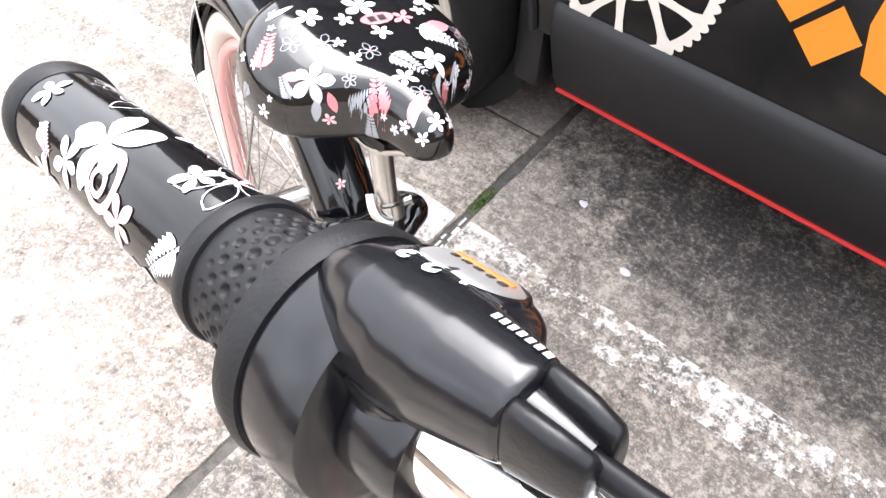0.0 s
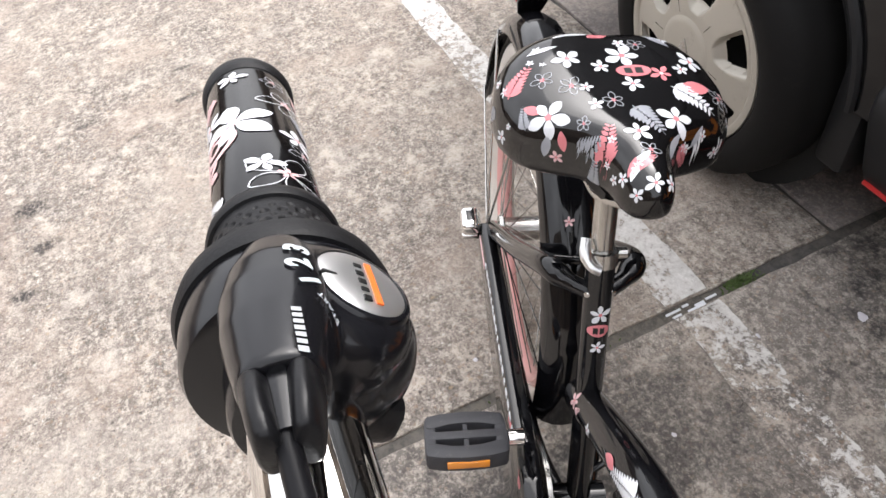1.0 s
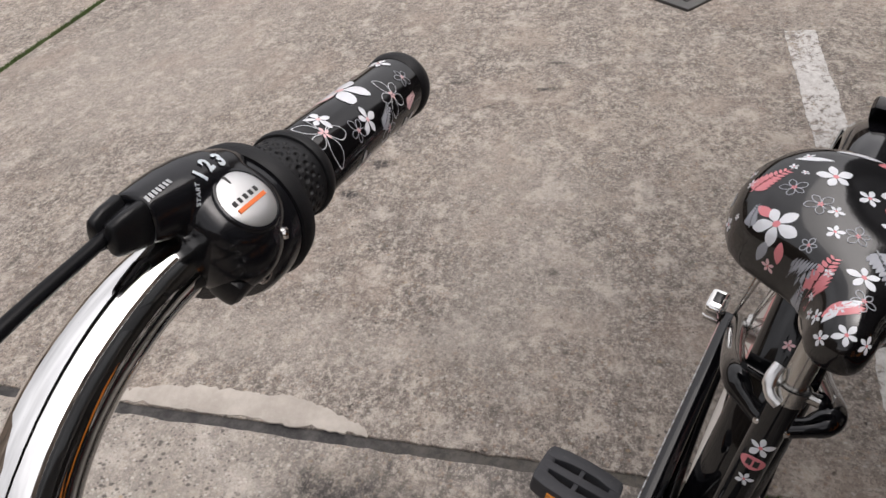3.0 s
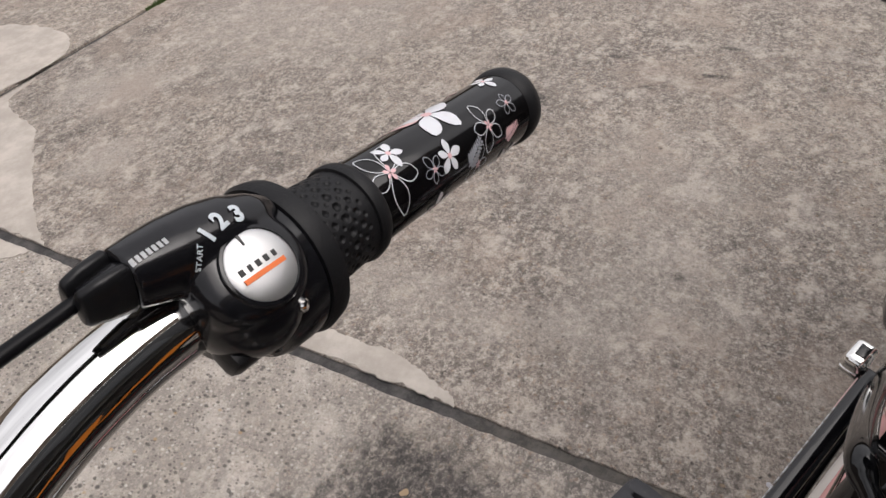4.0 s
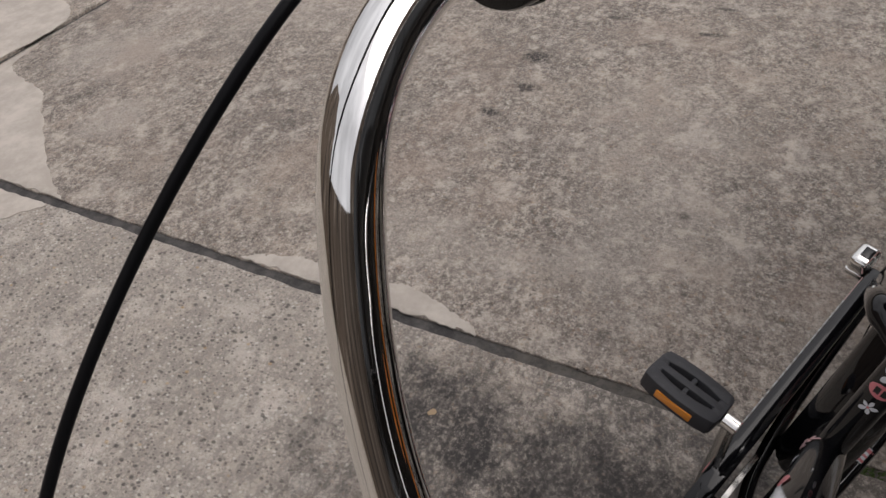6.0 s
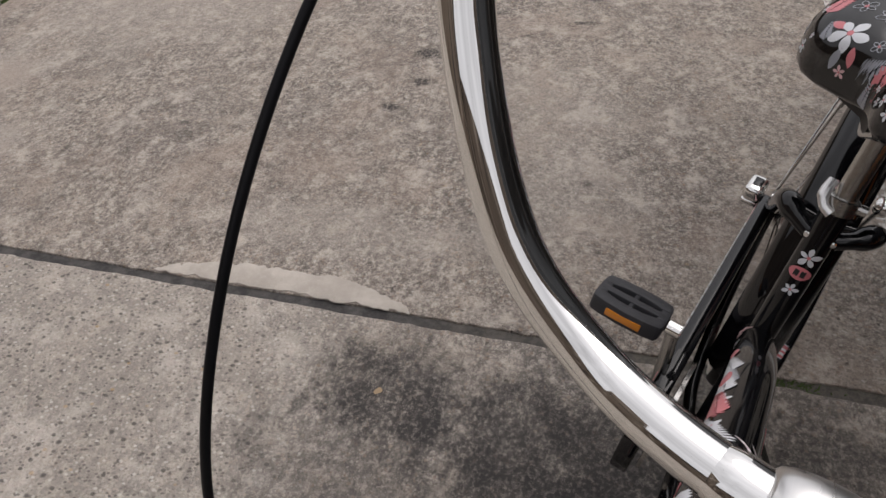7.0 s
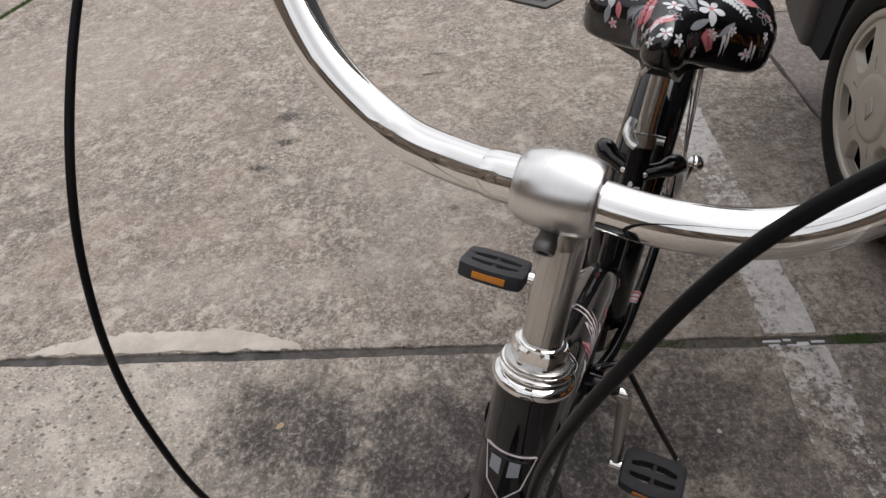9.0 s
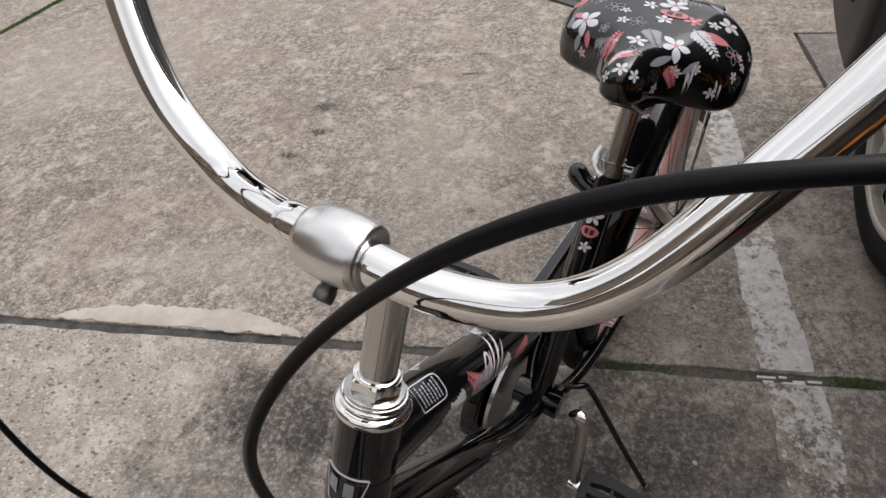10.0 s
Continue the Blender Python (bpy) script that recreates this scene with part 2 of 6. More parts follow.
# paler patches of the far slab
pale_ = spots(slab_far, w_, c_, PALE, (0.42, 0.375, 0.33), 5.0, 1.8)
c_ = mixed(slab_far, calc(slab_far, "MULTIPLY", ramp(slab_far, noise_of(slab_far, w_, 2.3, 5.0, 0.65), 0.50, 0.66), 0.38), pale_, (0.300, 0.232, 0.190))
c_ = mixed(slab_far, calc(slab_far, "MULTIPLY", ramp(slab_far, noise_of(slab_far, w_, 7.5, 7.0, 0.75), 0.51, 0.65), 0.54), c_, (0.52, 0.465, 0.41))
finish(slab_far, spots(slab_far, w_, spots(slab_far, w_, c_, STAINS_AND_SHADE, (0.06, 0.052, 0.048)), PITS, (0.04, 0.036, 0.034), 55.0, 1.6), None, h_, 0.9, 0.006)
slab_pink = shader("concrete_pinkish", (0.26, 0.23, 0.21), 0.8)
w_, c_, h_ = concrete_color(slab_pink, (0.17, 0.148, 0.140), (0.14, 0.122, 0.116))
finish(slab_pink, mixed(slab_pink, 0.6, c_, (0.158, 0.137, 0.130)), None, h_, 0.3, 0.002)

dirt = shader("joint_dirt", (0.05, 0.045, 0.038), 0.95)
w_ = coords(dirt, "Object")
c_ = mixed(dirt, ramp(dirt, noise_of(dirt, w_, 24, 6, 0.7), 0.34, 0.70), (0.034, 0.032, 0.032), (0.088, 0.082, 0.078))
finish(dirt, spots(dirt, node(dirt, "ShaderNodeNewGeometry").outputs["Position"], c_, [(-0.65, 0.22, 0.4, 0.50, 0.85), (-0.65, -0.35, 0.4, 0.30, 0.4), (-0.65, 0.95, 0.4, 0.3, 0.5)], (0.135, 0.120, 0.098), 30.0, 1.2), None, noise_of(dirt, w_, 120), 0.6, 0.003)
mortar = shader("mortar", (0.42, 0.39, 0.34), 0.85)
w_ = node(mortar, "ShaderNodeNewGeometry").outputs["Position"]
finish(mortar, mixed(mortar, ramp(mortar, noise_of(mortar, w_, 9, 6, 0.7), 0.35, 0.7), (0.36, 0.322, 0.282), (0.48, 0.435, 0.385)), None, noise_of(mortar, w_, 140, 3), 0.35, 0.002)

# Worn road paint: the concrete shows through where the paint has gone.
road_paint = shader("worn_road_paint", (0.6, 0.6, 0.58), 0.7)
w_, c_, h_ = concrete_color(road_paint, (0.188, 0.163, 0.143), (0.120, 0.104, 0.094), 0.22)
axes_ = node(road_paint, "ShaderNodeSeparateXYZ", {"Vector": w_})
c_ = mixed(road_paint, ramp(road_paint, axes_.outputs["X"], -0.640, -0.660), c_, concrete_color(road_paint, (0.26, 0.222, 0.19), (0.16, 0.138, 0.122), 0.30, 0.62)[1])
chips = noise_of(road_paint, w_, 34.0, 9.0, 0.82)
wide = noise_of(road_paint, w_, 3.2, 3.0, 0.6)
inner = ramp(road_paint, axes_.outputs["Y"], 0.478, 0.452)
near = ramp(road_paint, axes_.outputs["X"], -0.72, -0.56)
wear = calc(road_paint, "MULTIPLY", near, calc(road_paint, "ADD", 0.010, calc(road_paint, "MULTIPLY", inner, 0.035)))
wear = calc(road_paint, "ADD", wear, 0.066)
kept = ramp(road_paint, calc(road_paint, "SUBTRACT", calc(road_paint, "ADD", calc(road_paint, "MULTIPLY", chips, 0.75), calc(road_paint, "MULTIPLY", wide, 0.35)), wear), 0.450, 0.482)
finish(road_paint, mixed(road_paint, kept, c_, mixed(road_paint, ramp(road_paint, chips, 0.4, 0.7), (0.46, 0.44, 0.415), (0.68, 0.66, 0.63))), None, calc(road_paint, "ADD", h_, kept), 0.4, 0.003)


def dusted(name, color, rough, speck=(0.25, 0.23, 0.2), amount=0.05, scale=60.0, metal=0.0, coat=0.0, bump=0.0, bump_scale=300.0, spec=0.5):
    m = shader(name, color, rough, metal, coat, spec)
    where = coords(m)
    dust = ramp(m, noise_of(m, where, scale, 6, 0.7), 0.55, 0.8)
    broad = noise_of(m, where, scale * 0.15, 3)
    tone = mixed(m, calc(m, "MULTIPLY", dust, amount), color, speck)
    rougher = calc(m, "ADD", rough - 0.03, calc(m, "MULTIPLY", broad, 0.08))
    return finish(m, tone, rougher, noise_of(m, where, bump_scale, 3) if bump else None, bump, 0.0006)


gloss_black = dusted("black_gloss_paint", (0.004, 0.004, 0.005), 0.06, amount=0.012, coat=0.15, spec=0.42)
vinyl_black = dusted("black_gloss_vinyl", (0.004, 0.0036, 0.004), 0.07, amount=0.015, scale=40, bump=0.05, bump_scale=420, spec=0.42)
saddle_vinyl = dusted("black_saddle_vinyl", (0.004, 0.0036, 0.004), 0.07, amount=0.015, scale=40, bump=0.05, bump_scale=420, spec=0.62)
plastic_black = dusted("black_plastic", (0.0065, 0.0065, 0.0080), 0.15, amount=0.015, scale=120, bump=0.02, bump_scale=500, spec=0.42)
plastic_matt = dusted("matt_black_plastic", (0.007, 0.007, 0.008), 0.30, amount=0.03, scale=150, bump=0.15, bump_scale=700, spec=0.26)
rubber_black = dusted("black_rubber", (0.008, 0.008, 0.009), 0.5, amount=0.04, scale=180, bump=0.25, bump_scale=900, spec=0.24)
pedal_grey = dusted("dark_grey_rubber", (0.026, 0.026, 0.030), 0.6, amount=0.12, scale=120, bump=0.25, bump_scale=600)
chrome = dusted("chrome", (0.86, 0.85, 0.83), 0.03, speck=(0.5, 0.46, 0.4), amount=0.05, scale=160, metal=1.0)
steel = dusted("dull_steel", (0.5, 0.49, 0.47), 0.24, speck=(0.2, 0.18, 0.15), amount=0.2, scale=140, metal=1.0)
stem_steel = dusted("satin_stem_steel", (0.52, 0.50, 0.48), 0.13, speck=(0.3, 0.28, 0.25), amount=0.15, scale=140, metal=1.0)
brushed = shader("brushed_aluminium", (0.78, 0.77, 0.76), 0.26, 1.0)
w_ = node(brushed, "ShaderNodeMapping", {"Vector": coords(brushed)})
w_.inputs["Scale"].default_value = (40, 700, 40)
streak = noise_of(brushed, w_.outputs[0], 1.0, 4)
finish(brushed, mixed(brushed, streak, (0.70, 0.69, 0.68), (0.78, 0.77, 0.76)), calc(brushed, "ADD", 0.24, calc(brushed, "MULTIPLY", streak, 0.10)), streak, 0.02, 0.0003)
dial_metal = dusted("satin_dial_metal", (0.60, 0.60, 0.60), 0.40, speck=(0.48, 0.48, 0.48), amount=0.35, scale=900, metal=0.92, bump=0.06, bump_scale=2600)
print_white = dusted("white_print", (0.66, 0.67, 0.70), 0.25, speck=(0.5, 0.45, 0.45), amount=0.2, scale=90)
print_pink = dusted("pink_print", (0.62, 0.20, 0.22), 0.25, speck=(0.75, 0.45, 0.45), amount=0.35, scale=70)
print_pale = dusted("pale_pink_print", (0.72, 0.46, 0.47), 0.25, speck=(0.8, 0.7, 0.7), amount=0.4, scale=90)
print_script = dusted("pale_script_print", (0.66, 0.58, 0.59), 0.25, speck=(0.5, 0.4, 0.42), amount=0.3, scale=90)
print_grey = dusted("grey_print", (0.30, 0.31, 0.34), 0.28, speck=(0.55, 0.55, 0.58), amount=0.4, scale=110)
dial_ink = dusted("pale_blue_grey_ink", (0.52, 0.57, 0.60), 0.35, speck=(0.4, 0.42, 0.44), amount=0.2, scale=300)
brand_ink = dusted("grey_ink", (0.36, 0.37, 0.38), 0.35, speck=(0.25, 0.25, 0.26), amount=0.2, scale=300)
ink_black = shader("black_ink", (0.012, 0.012, 0.012), 0.35)
ink_orange = shader("orange_ink", (0.75, 0.16, 0.03), 0.4)
rim_pink = dusted("pink_rim_paint", (0.70, 0.36, 0.34), 0.25, amount=0.15, coat=0.3)
tyre_rubber = dusted("tyre_rubber", (0.0055, 0.0052, 0.0052), 0.66, speck=(0.06, 0.052, 0.046), amount=0.10, scale=35, bump=0.4, bump_scale=250, spec=0.2)
cream_wall = dusted("cream_tyre_wall", (0.62, 0.58, 0.53), 0.7, amount=0.3, scale=50)
amber = shader("amber_reflector", (0.62, 0.22, 0.02), 0.18, 0, 0.5)
red_lens = shader("red_reflector", (0.30, 0.01, 0.015), 0.15, 0, 0.6)
cable_black = dusted("black_cable_housing", (0.006, 0.006, 0.007), 0.36, amount=0.01, scale=150, spec=0.13)
van_black = dusted("van_black_paint", (0.0055, 0.0055, 0.006), 0.14, speck=(0.2, 0.17, 0.14), amount=0.06, scale=12, coat=0.2, spec=0.4)
van_plastic = dusted("van_grey_plastic", (0.0115, 0.0115, 0.0125), 0.5, speck=(0.10, 0.09, 0.08), amount=0.12, scale=14, bump=0.15, bump_scale=500, spec=0.35)
van_grey = dusted("van_bumper_grey", (0.052, 0.047, 0.044), 0.5, speck=(0.1, 0.09, 0.08), amount=0.3, scale=18)
van_under = shader("van_underside", (0.007, 0.007, 0.007), 0.9)
van_red = dusted("red_trim", (0.50, 0.02, 0.02), 0.4, amount=0.2, scale=30)
van_orange = dusted("orange_film", (0.80, 0.24, 0.02), 0.35, amount=0.06, scale=20)
van_white = dusted("pale_film", (0.66, 0.62, 0.56), 0.4, amount=0.2, scale=30)
hub_paint = dusted("silver_wheel_paint", (0.42, 0.39, 0.335), 0.36, speck=(0.19, 0.16, 0.125), amount=0.5, scale=22, metal=0.25)
glass = shader("dark_glass", (0.02, 0.022, 0.024), 0.05, 0, 0.2)
dull_bolt = dusted("dull_bolt_steel", (0.16, 0.158, 0.155), 0.35, speck=(0.06, 0.055, 0.05), amount=0.4, scale=400, metal=0.8)
iron = dusted("cast_iron", (0.09, 0.088, 0.085), 0.55, speck=(0.2, 0.18, 0.15), amount=0.4, scale=30, metal=0.4)
moss_green = dusted("moss", (0.068, 0.105, 0.028), 0.9, speck=(0.10, 0.11, 0.04), amount=0.6, scale=120)
gum_white = dusted("pale_gum", (0.55, 0.53, 0.56), 0.7, amount=0.3, scale=120)


# ---------- mesh helpers ----------
def link(name, bm, material, parent=None, label="", smooth=True, angle=38):
    me = bpy.data.meshes.new(name)
    bm.normal_update()
    bm.to_mesh(me)
    bm.free()
    me.materials.append(material)
    if smooth:
        me.polygons.foreach_set("use_smooth", [True] * len(me.polygons))
        me.set_sharp_from_angle(angle=radians(angle))
    ob = new(name, me)
    if parent is not None:
        ob.parent = parent
    return tagged(ob, label) if label else ob


def part(name, bm, material, parent, label="", smooth=True, angle=38):
    return link(name, bm, material, parent, label, smooth, angle)


def empty(name, matrix=None):
    e = new(name)
    e.empty_display_size = 0.1
    if matrix is not None:
        e.matrix_world = matrix
    return e


def smooth_path(points, per=8):
    """A Catmull-Rom curve through the points."""
    p = [Vector(q) for q in points]
    p = [2 * p[0] - p[1], *p, 2 * p[-1] - p[-2]]
    out = []
    for i in range(1, len(p) - 2):
        for j in range(per):
            u = j / per
            a, b, c, d = p[i - 1 : i + 3]
            out.append(0.5 * (2 * b + (c - a) * u + (2 * a - 5 * b + 4 * c - d) * u * u + (3 * b - a - 3 * c + d) * u ** 3))
    return out + [p[-2]]


def tube(points, radius, sides=20, bm=None, flat=1.0, closed=True):
    """A round tube along points; radius is one number or one per point; flat squeezes it across its second axis."""
    bm = bm or bmesh.new()
    pts = [Vector(q) for q in points]
    n = len(pts)
    rad = radius if isinstance(radius, (list, tuple)) else [radius] * n
    tangent = [(pts[min(i + 1, n - 1)] - pts[max(i - 1, 0)]).normalized() for i in range(n)]
    side = tangent[0].orthogonal().normalized() if abs(tangent[0].y) > 0.9 else tangent[0].cross(Vector((0, 1, 0))).normalized()
    rings = []
    for i in range(n):
        side = (side - tangent[i] * side.dot(tangent[i])).normalized()
        other = tangent[i].cross(side)
        rings.append([bm.verts.new(pts[i] + rad[i] * (math.cos(a) * side * flat + math.sin(a) * other)) for a in (2 * math.pi * k / sides for k in range(sides))])
    for a, b in zip(rings, rings[1:]):
        for k in range(sides):
            bm.faces.new((a[k], a[(k + 1) % sides], b[(k + 1) % sides], b[k]))
    if closed:
        bm.faces.new(list(reversed(rings[0])))
        bm.faces.new(rings[-1])
    bm.normal_update()
    return bm


def lathe(profile, m=None, sides=32, bm=None, squash=None):
    """A solid of revolution about local X: profile rows are (x, radius)."""
    bm = bm or bmesh.new()
    m = m or Matrix()
    rings = []
    for x, r in profile:
        rings.append([bm.verts.new(m @ Vector((x, r * math.cos(a), r * math.sin(a)))) for a in (2 * math.pi * k / sides for k in range(sides))])
    for a, b in zip(rings, rings[1:]):
        for k in range(sides):
            bm.faces.new((a[k], a[(k + 1) % sides], b[(k + 1) % sides], b[k]))
    bm.faces.new(list(reversed(rings[0])))
    bm.faces.new(rings[-1])
    bm.normal_update()
    return bm


def block(size, m=None, bevel=0.0, segments=2, bm=None):
    own = bmesh.new()
    bmesh.ops.create_cube(own, size=1.0)
    bmesh.ops.scale(own, vec=size, verts=own.verts)
    if bevel:
        bmesh.ops.bevel(own, geom=own.edges[:], offset=bevel, segments=segments, affect="EDGES", profile=0.5)
    own.transform(m or Matrix())
    if bm is None:
        return own
    me = bpy.data.meshes.new("part")
    own.to_mesh(me)
    own.free()
    bm.from_mesh(me)
    bpy.data.meshes.remove(me)
    return bm


def plate(outline, thick, m=None, bevel=0.0, bm=None):
    """A plate from an outline in local XY, from z = 0 up to thick."""
    own = bmesh.new()
    f = own.faces.new([own.verts.new((x, y, 0)) for x, y in outline])
    up = bmesh.ops.extrude_face_region(own, geom=[f])
    bmesh.ops.translate(own, vec=(0, 0, thick), verts=[v for v in up["geom"] if isinstance(v, bmesh.types.BMVert)])
    bmesh.ops.recalc_face_normals(own, faces=own.faces)
    if bevel:
        rim = [e for e in own.edges if abs(e.verts[0].co.z - thick) < 1e-6 and abs(e.verts[1].co.z - thick) < 1e-6]
        bmesh.ops.bevel(own, geom=rim, offset=bevel, segments=2, affect="EDGES", profile=0.5)
    own.transform(m or Matrix())
    if bm is None:
        return own
    me = bpy.data.meshes.new("part")
    own.to_mesh(me)
    own.free()
    bm.from_mesh(me)
    bpy.data.meshes.remove(me)
    return bm


# ---------- ground ----------
bm = bmesh.new()
bmesh.ops.create_grid(bm, x_segments=2, y_segments=2, size=400.0)
bm.transform(Matrix.Translation((0, 0, -0.028)))
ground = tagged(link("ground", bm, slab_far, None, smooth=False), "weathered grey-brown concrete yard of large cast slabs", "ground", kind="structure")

rng = random.Random(7)


def ragged(ax, ay, bx, by, step=0.022, amount=0.0042):
    """Points from a to b (b left out) that wander a little, like a worn slab edge."""
    length = math.hypot(bx - ax, by - ay)
    n = max(1, int(length / step))
    nx, ny = (by - ay) / length, -(bx - ax) / length
    out = []
    for i in range(n):
        u = i / n
        x, y = ax + (bx - ax) * u, ay + (by - ay) * u
        d = amount * (noise.noise((x * 9, y * 9, 3.1)) * 1.4 + noise.noise((x * 40, y * 40, 1.7)) * 0.8) if 0 < i else 0
        out.append((x + nx * d, y + ny * d))
    return out


def slab(outline, material):
    bm = plate(outline, 0.028, Matrix.Translation((0, 0, -0.028)), 0.003)
    return part("slab", bm, material, ground, smooth=True, angle=50)


JX, KY = -0.650, -3.062


def cross_joint(x):
    """The cross joint runs slightly askew beyond the long joint."""
    return KY + 0.075 * max(0.0, JX - x)


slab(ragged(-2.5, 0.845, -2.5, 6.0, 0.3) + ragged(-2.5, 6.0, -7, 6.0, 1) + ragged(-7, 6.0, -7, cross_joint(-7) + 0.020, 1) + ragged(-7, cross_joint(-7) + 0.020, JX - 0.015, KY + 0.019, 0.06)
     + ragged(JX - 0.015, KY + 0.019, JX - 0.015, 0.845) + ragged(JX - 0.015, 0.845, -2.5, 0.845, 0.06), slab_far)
slab(ragged(-2.485, 0.86, JX - 0.015, 0.86, 0.06) + ragged(JX - 0.015, 0.86, JX - 0.015, 6.0, 0.1) + ragged(JX - 0.015, 6.0, -2.485, 6.0, 1) + ragged(-2.485, 6.0, -2.485, 0.86, 0.3), slab_pink)
slab(ragged(JX + 0.013, KY + 0.013, 6, KY + 0.013, 0.2) + ragged(6, KY + 0.013, 6, 6, 1) + ragged(6, 6, JX + 0.013, 6, 1) + ragged(JX + 0.013, 6, JX + 0.013, KY + 0.013), slab_near)
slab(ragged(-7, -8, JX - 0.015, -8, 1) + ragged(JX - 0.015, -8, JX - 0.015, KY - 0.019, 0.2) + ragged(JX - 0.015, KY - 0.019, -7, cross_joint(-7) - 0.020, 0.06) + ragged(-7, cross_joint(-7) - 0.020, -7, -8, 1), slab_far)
slab(ragged(JX + 0.013, -8, 6, -8, 1) + ragged(6, -8, 6, KY - 0.013, 1) + ragged(6, KY - 0.013, JX + 0.013, KY - 0.013, 0.2) + ragged(JX + 0.013, KY - 0.013, JX + 0.013, -8, 0.2), slab_near)

# dirt packed into the joints
bm = bmesh.new()
for x0, y0, x1, y1 in ((JX - 0.02, -8, JX + 0.02, 6), (JX - 0.01, KY - 0.02, 6, KY + 0.02), (-2.5, 0.84, JX, 0.865), (-2.505, 0.85, -2.48, 6)):
    block((x1 - x0, y1 - y0, 0.012), Matrix.Translation(((x0 + x1) / 2, (y0 + y1) / 2, -0.0120 if y1 - y0 > 1 and x0 > -1 else -0.0150)), bm=bm)
strip = plate([(-7, cross_joint(-7) - 0.03), (JX - 0.012, KY - 0.03), (JX - 0.012, KY + 0.03), (-7, cross_joint(-7) + 0.03)], 0.012, Matrix.Translation((0, 0, -0.0245)))
loose = bpy.data.meshes.new("strip")
strip.to_mesh(loose)
strip.free()
bm.from_mesh(loose)
bpy.data.meshes.remove(loose)
part("joint_dirt", bm, dirt, ground, "dark dirt packed into the slab joints", smooth=False)


def blob_outline(points, amount=0.011, per=14):
    ring = smooth_path([(*p, 0) for p in points] + [(*points[0], 0)], per)[:-1]
    out = []
    for p in ring:
        dx, dy = (amount * (noise.noise((p.x * 30, p.y * 30, k)) + 0.7 * noise.noise((p.x * 95, p.y * 95, k + 1))) for k in (0.3, 7.3))
        out.append((p.x + dx, p.y + dy))
    return out


def mortar_patch(points):
    bm = plate(blob_outline(points), 0.004, Matrix.Translation((0, 0, -0.001)), 0.0015)
    return tagged(link("mortar_patch", bm, mortar, None, angle=60), "pale smooth mortar repair along a concrete slab joint", "mortar patch", "mortar repairs", "structure")


mortar_patch([(-0.667, -1.33), (-0.70, -1.27), (-0.732, -1.12), (-0.738, -0.92), (-0.728, -0.78), (-0.695, -0.69), (-0.668, -0.645), (-0.667, -0.80), (-0.667, -1.05)])
mortar_patch([(-0.667, -2.03), (-0.79, -2.24), (-0.99, -2.50), (-1.10, -2.64), (-1.19, -2.92), (-1.36, -2.965), (-1.30, -2.978), (-0.95, -3.006), (-0.669, -3.030), (-0.667, -2.5)])
mortar_patch([(-0.634, -2.05), (-0.634, -2.5), (-0.634, -3.04), (-0.30, -3.04), (-0.18, -2.7), (-0.33, -2.28), (-0.50, -2.17)])
mortar_patch([(-0.669, -3.095), (-1.10, -3.062), (-1.58, -3.028), (-1.72, -3.4), (-1.5, -3.8), (-0.667, -3.9)])


def painted_line(x0, x1, y0, y1):
    outline = ragged(x0, y0, x1, y0, 0.02, 0.006) + ragged(x1, y0, x1, y1, 0.02, 0.006) + ragged(x1, y1, x0, y1, 0.02, 0.006) + ragged(x0, y1, x0, y0, 0.02, 0.006)
    bm = plate(outline, 0.0035, Matrix.Translation((0, 0, -0.0015)))
    return tagged(link("painted_line", bm, road_paint, None, smooth=False), "worn and flaking white parking line on concrete", "painted line", "parking lines", "structure")


painted_line(-2.535, JX - 0.02, 0.402, 0.508)
painted_line(JX + 0.018, 5.5, 0.400, 0.512)
# paint that ran into the joint
for k, (y0, y1, dx) in enumerate(((0.392, 0.430, -0.003), (0.436, 0.452, -0.006), (0.462, 0.486, 0.004), (0.492, 0.520, 0.001), (0.402, 0.424, 0.009), (0.440, 0.486, 0.010))):
    bm = block((0.006, y1 - y0, 0.004), Matrix.Translation((JX + dx, (y0 + y1) / 2, -0.006)), 0.001)
    tagged(link("paint_drip", bm, print_white, None), "thin white paint streak down inside the slab joint", "paint streak", "paint streaks", "structure")

# moss and grass in the joints
bm = bmesh.new()
for k in range(3600):
    pick = rng.random()
    if pick < 0.08:
        c = Vector((JX + rng.gauss(0, 0.010), rng.gauss(0.585, 0.022), -0.006))
    elif pick < 0.165:
        c = Vector((JX + rng.gauss(0, 0.009), rng.gauss(0.12, 0.05), -0.007))
    elif pick < 0.20:
        c = Vector((JX + rng.gauss(0, 0.005), rng.gauss(0.46, 0.10), -0.014))
    else:
        x = rng.uniform(-3.7, -2.0)
        c = Vector((x, cross_joint(x) + rng.gauss(0, 0.010), -0.007))
    r, h = rng.uniform(0.0015, 0.0035), rng.uniform(0.002, 0.010)
    if c.x < -1:
        r, h = r * 2.0, h * 1.9
    lean = Vector((rng.gauss(0, 0.005), rng.gauss(0, 0.005), h))
    a = rng.uniform(0, 6.28)
    base = [bm.verts.new(c + Vector((r * math.cos(a + q), r * math.sin(a + q), 0))) for q in (0, 2.1, 4.2)]
    top = bm.verts.new(c + lean)
    for i in range(3):
        bm.faces.new((base[i], base[(i + 1) % 3], top))
tagged(link("moss", bm, moss_green, None), "green moss and short grass tufts in the slab joints", "moss", kind="stuff")

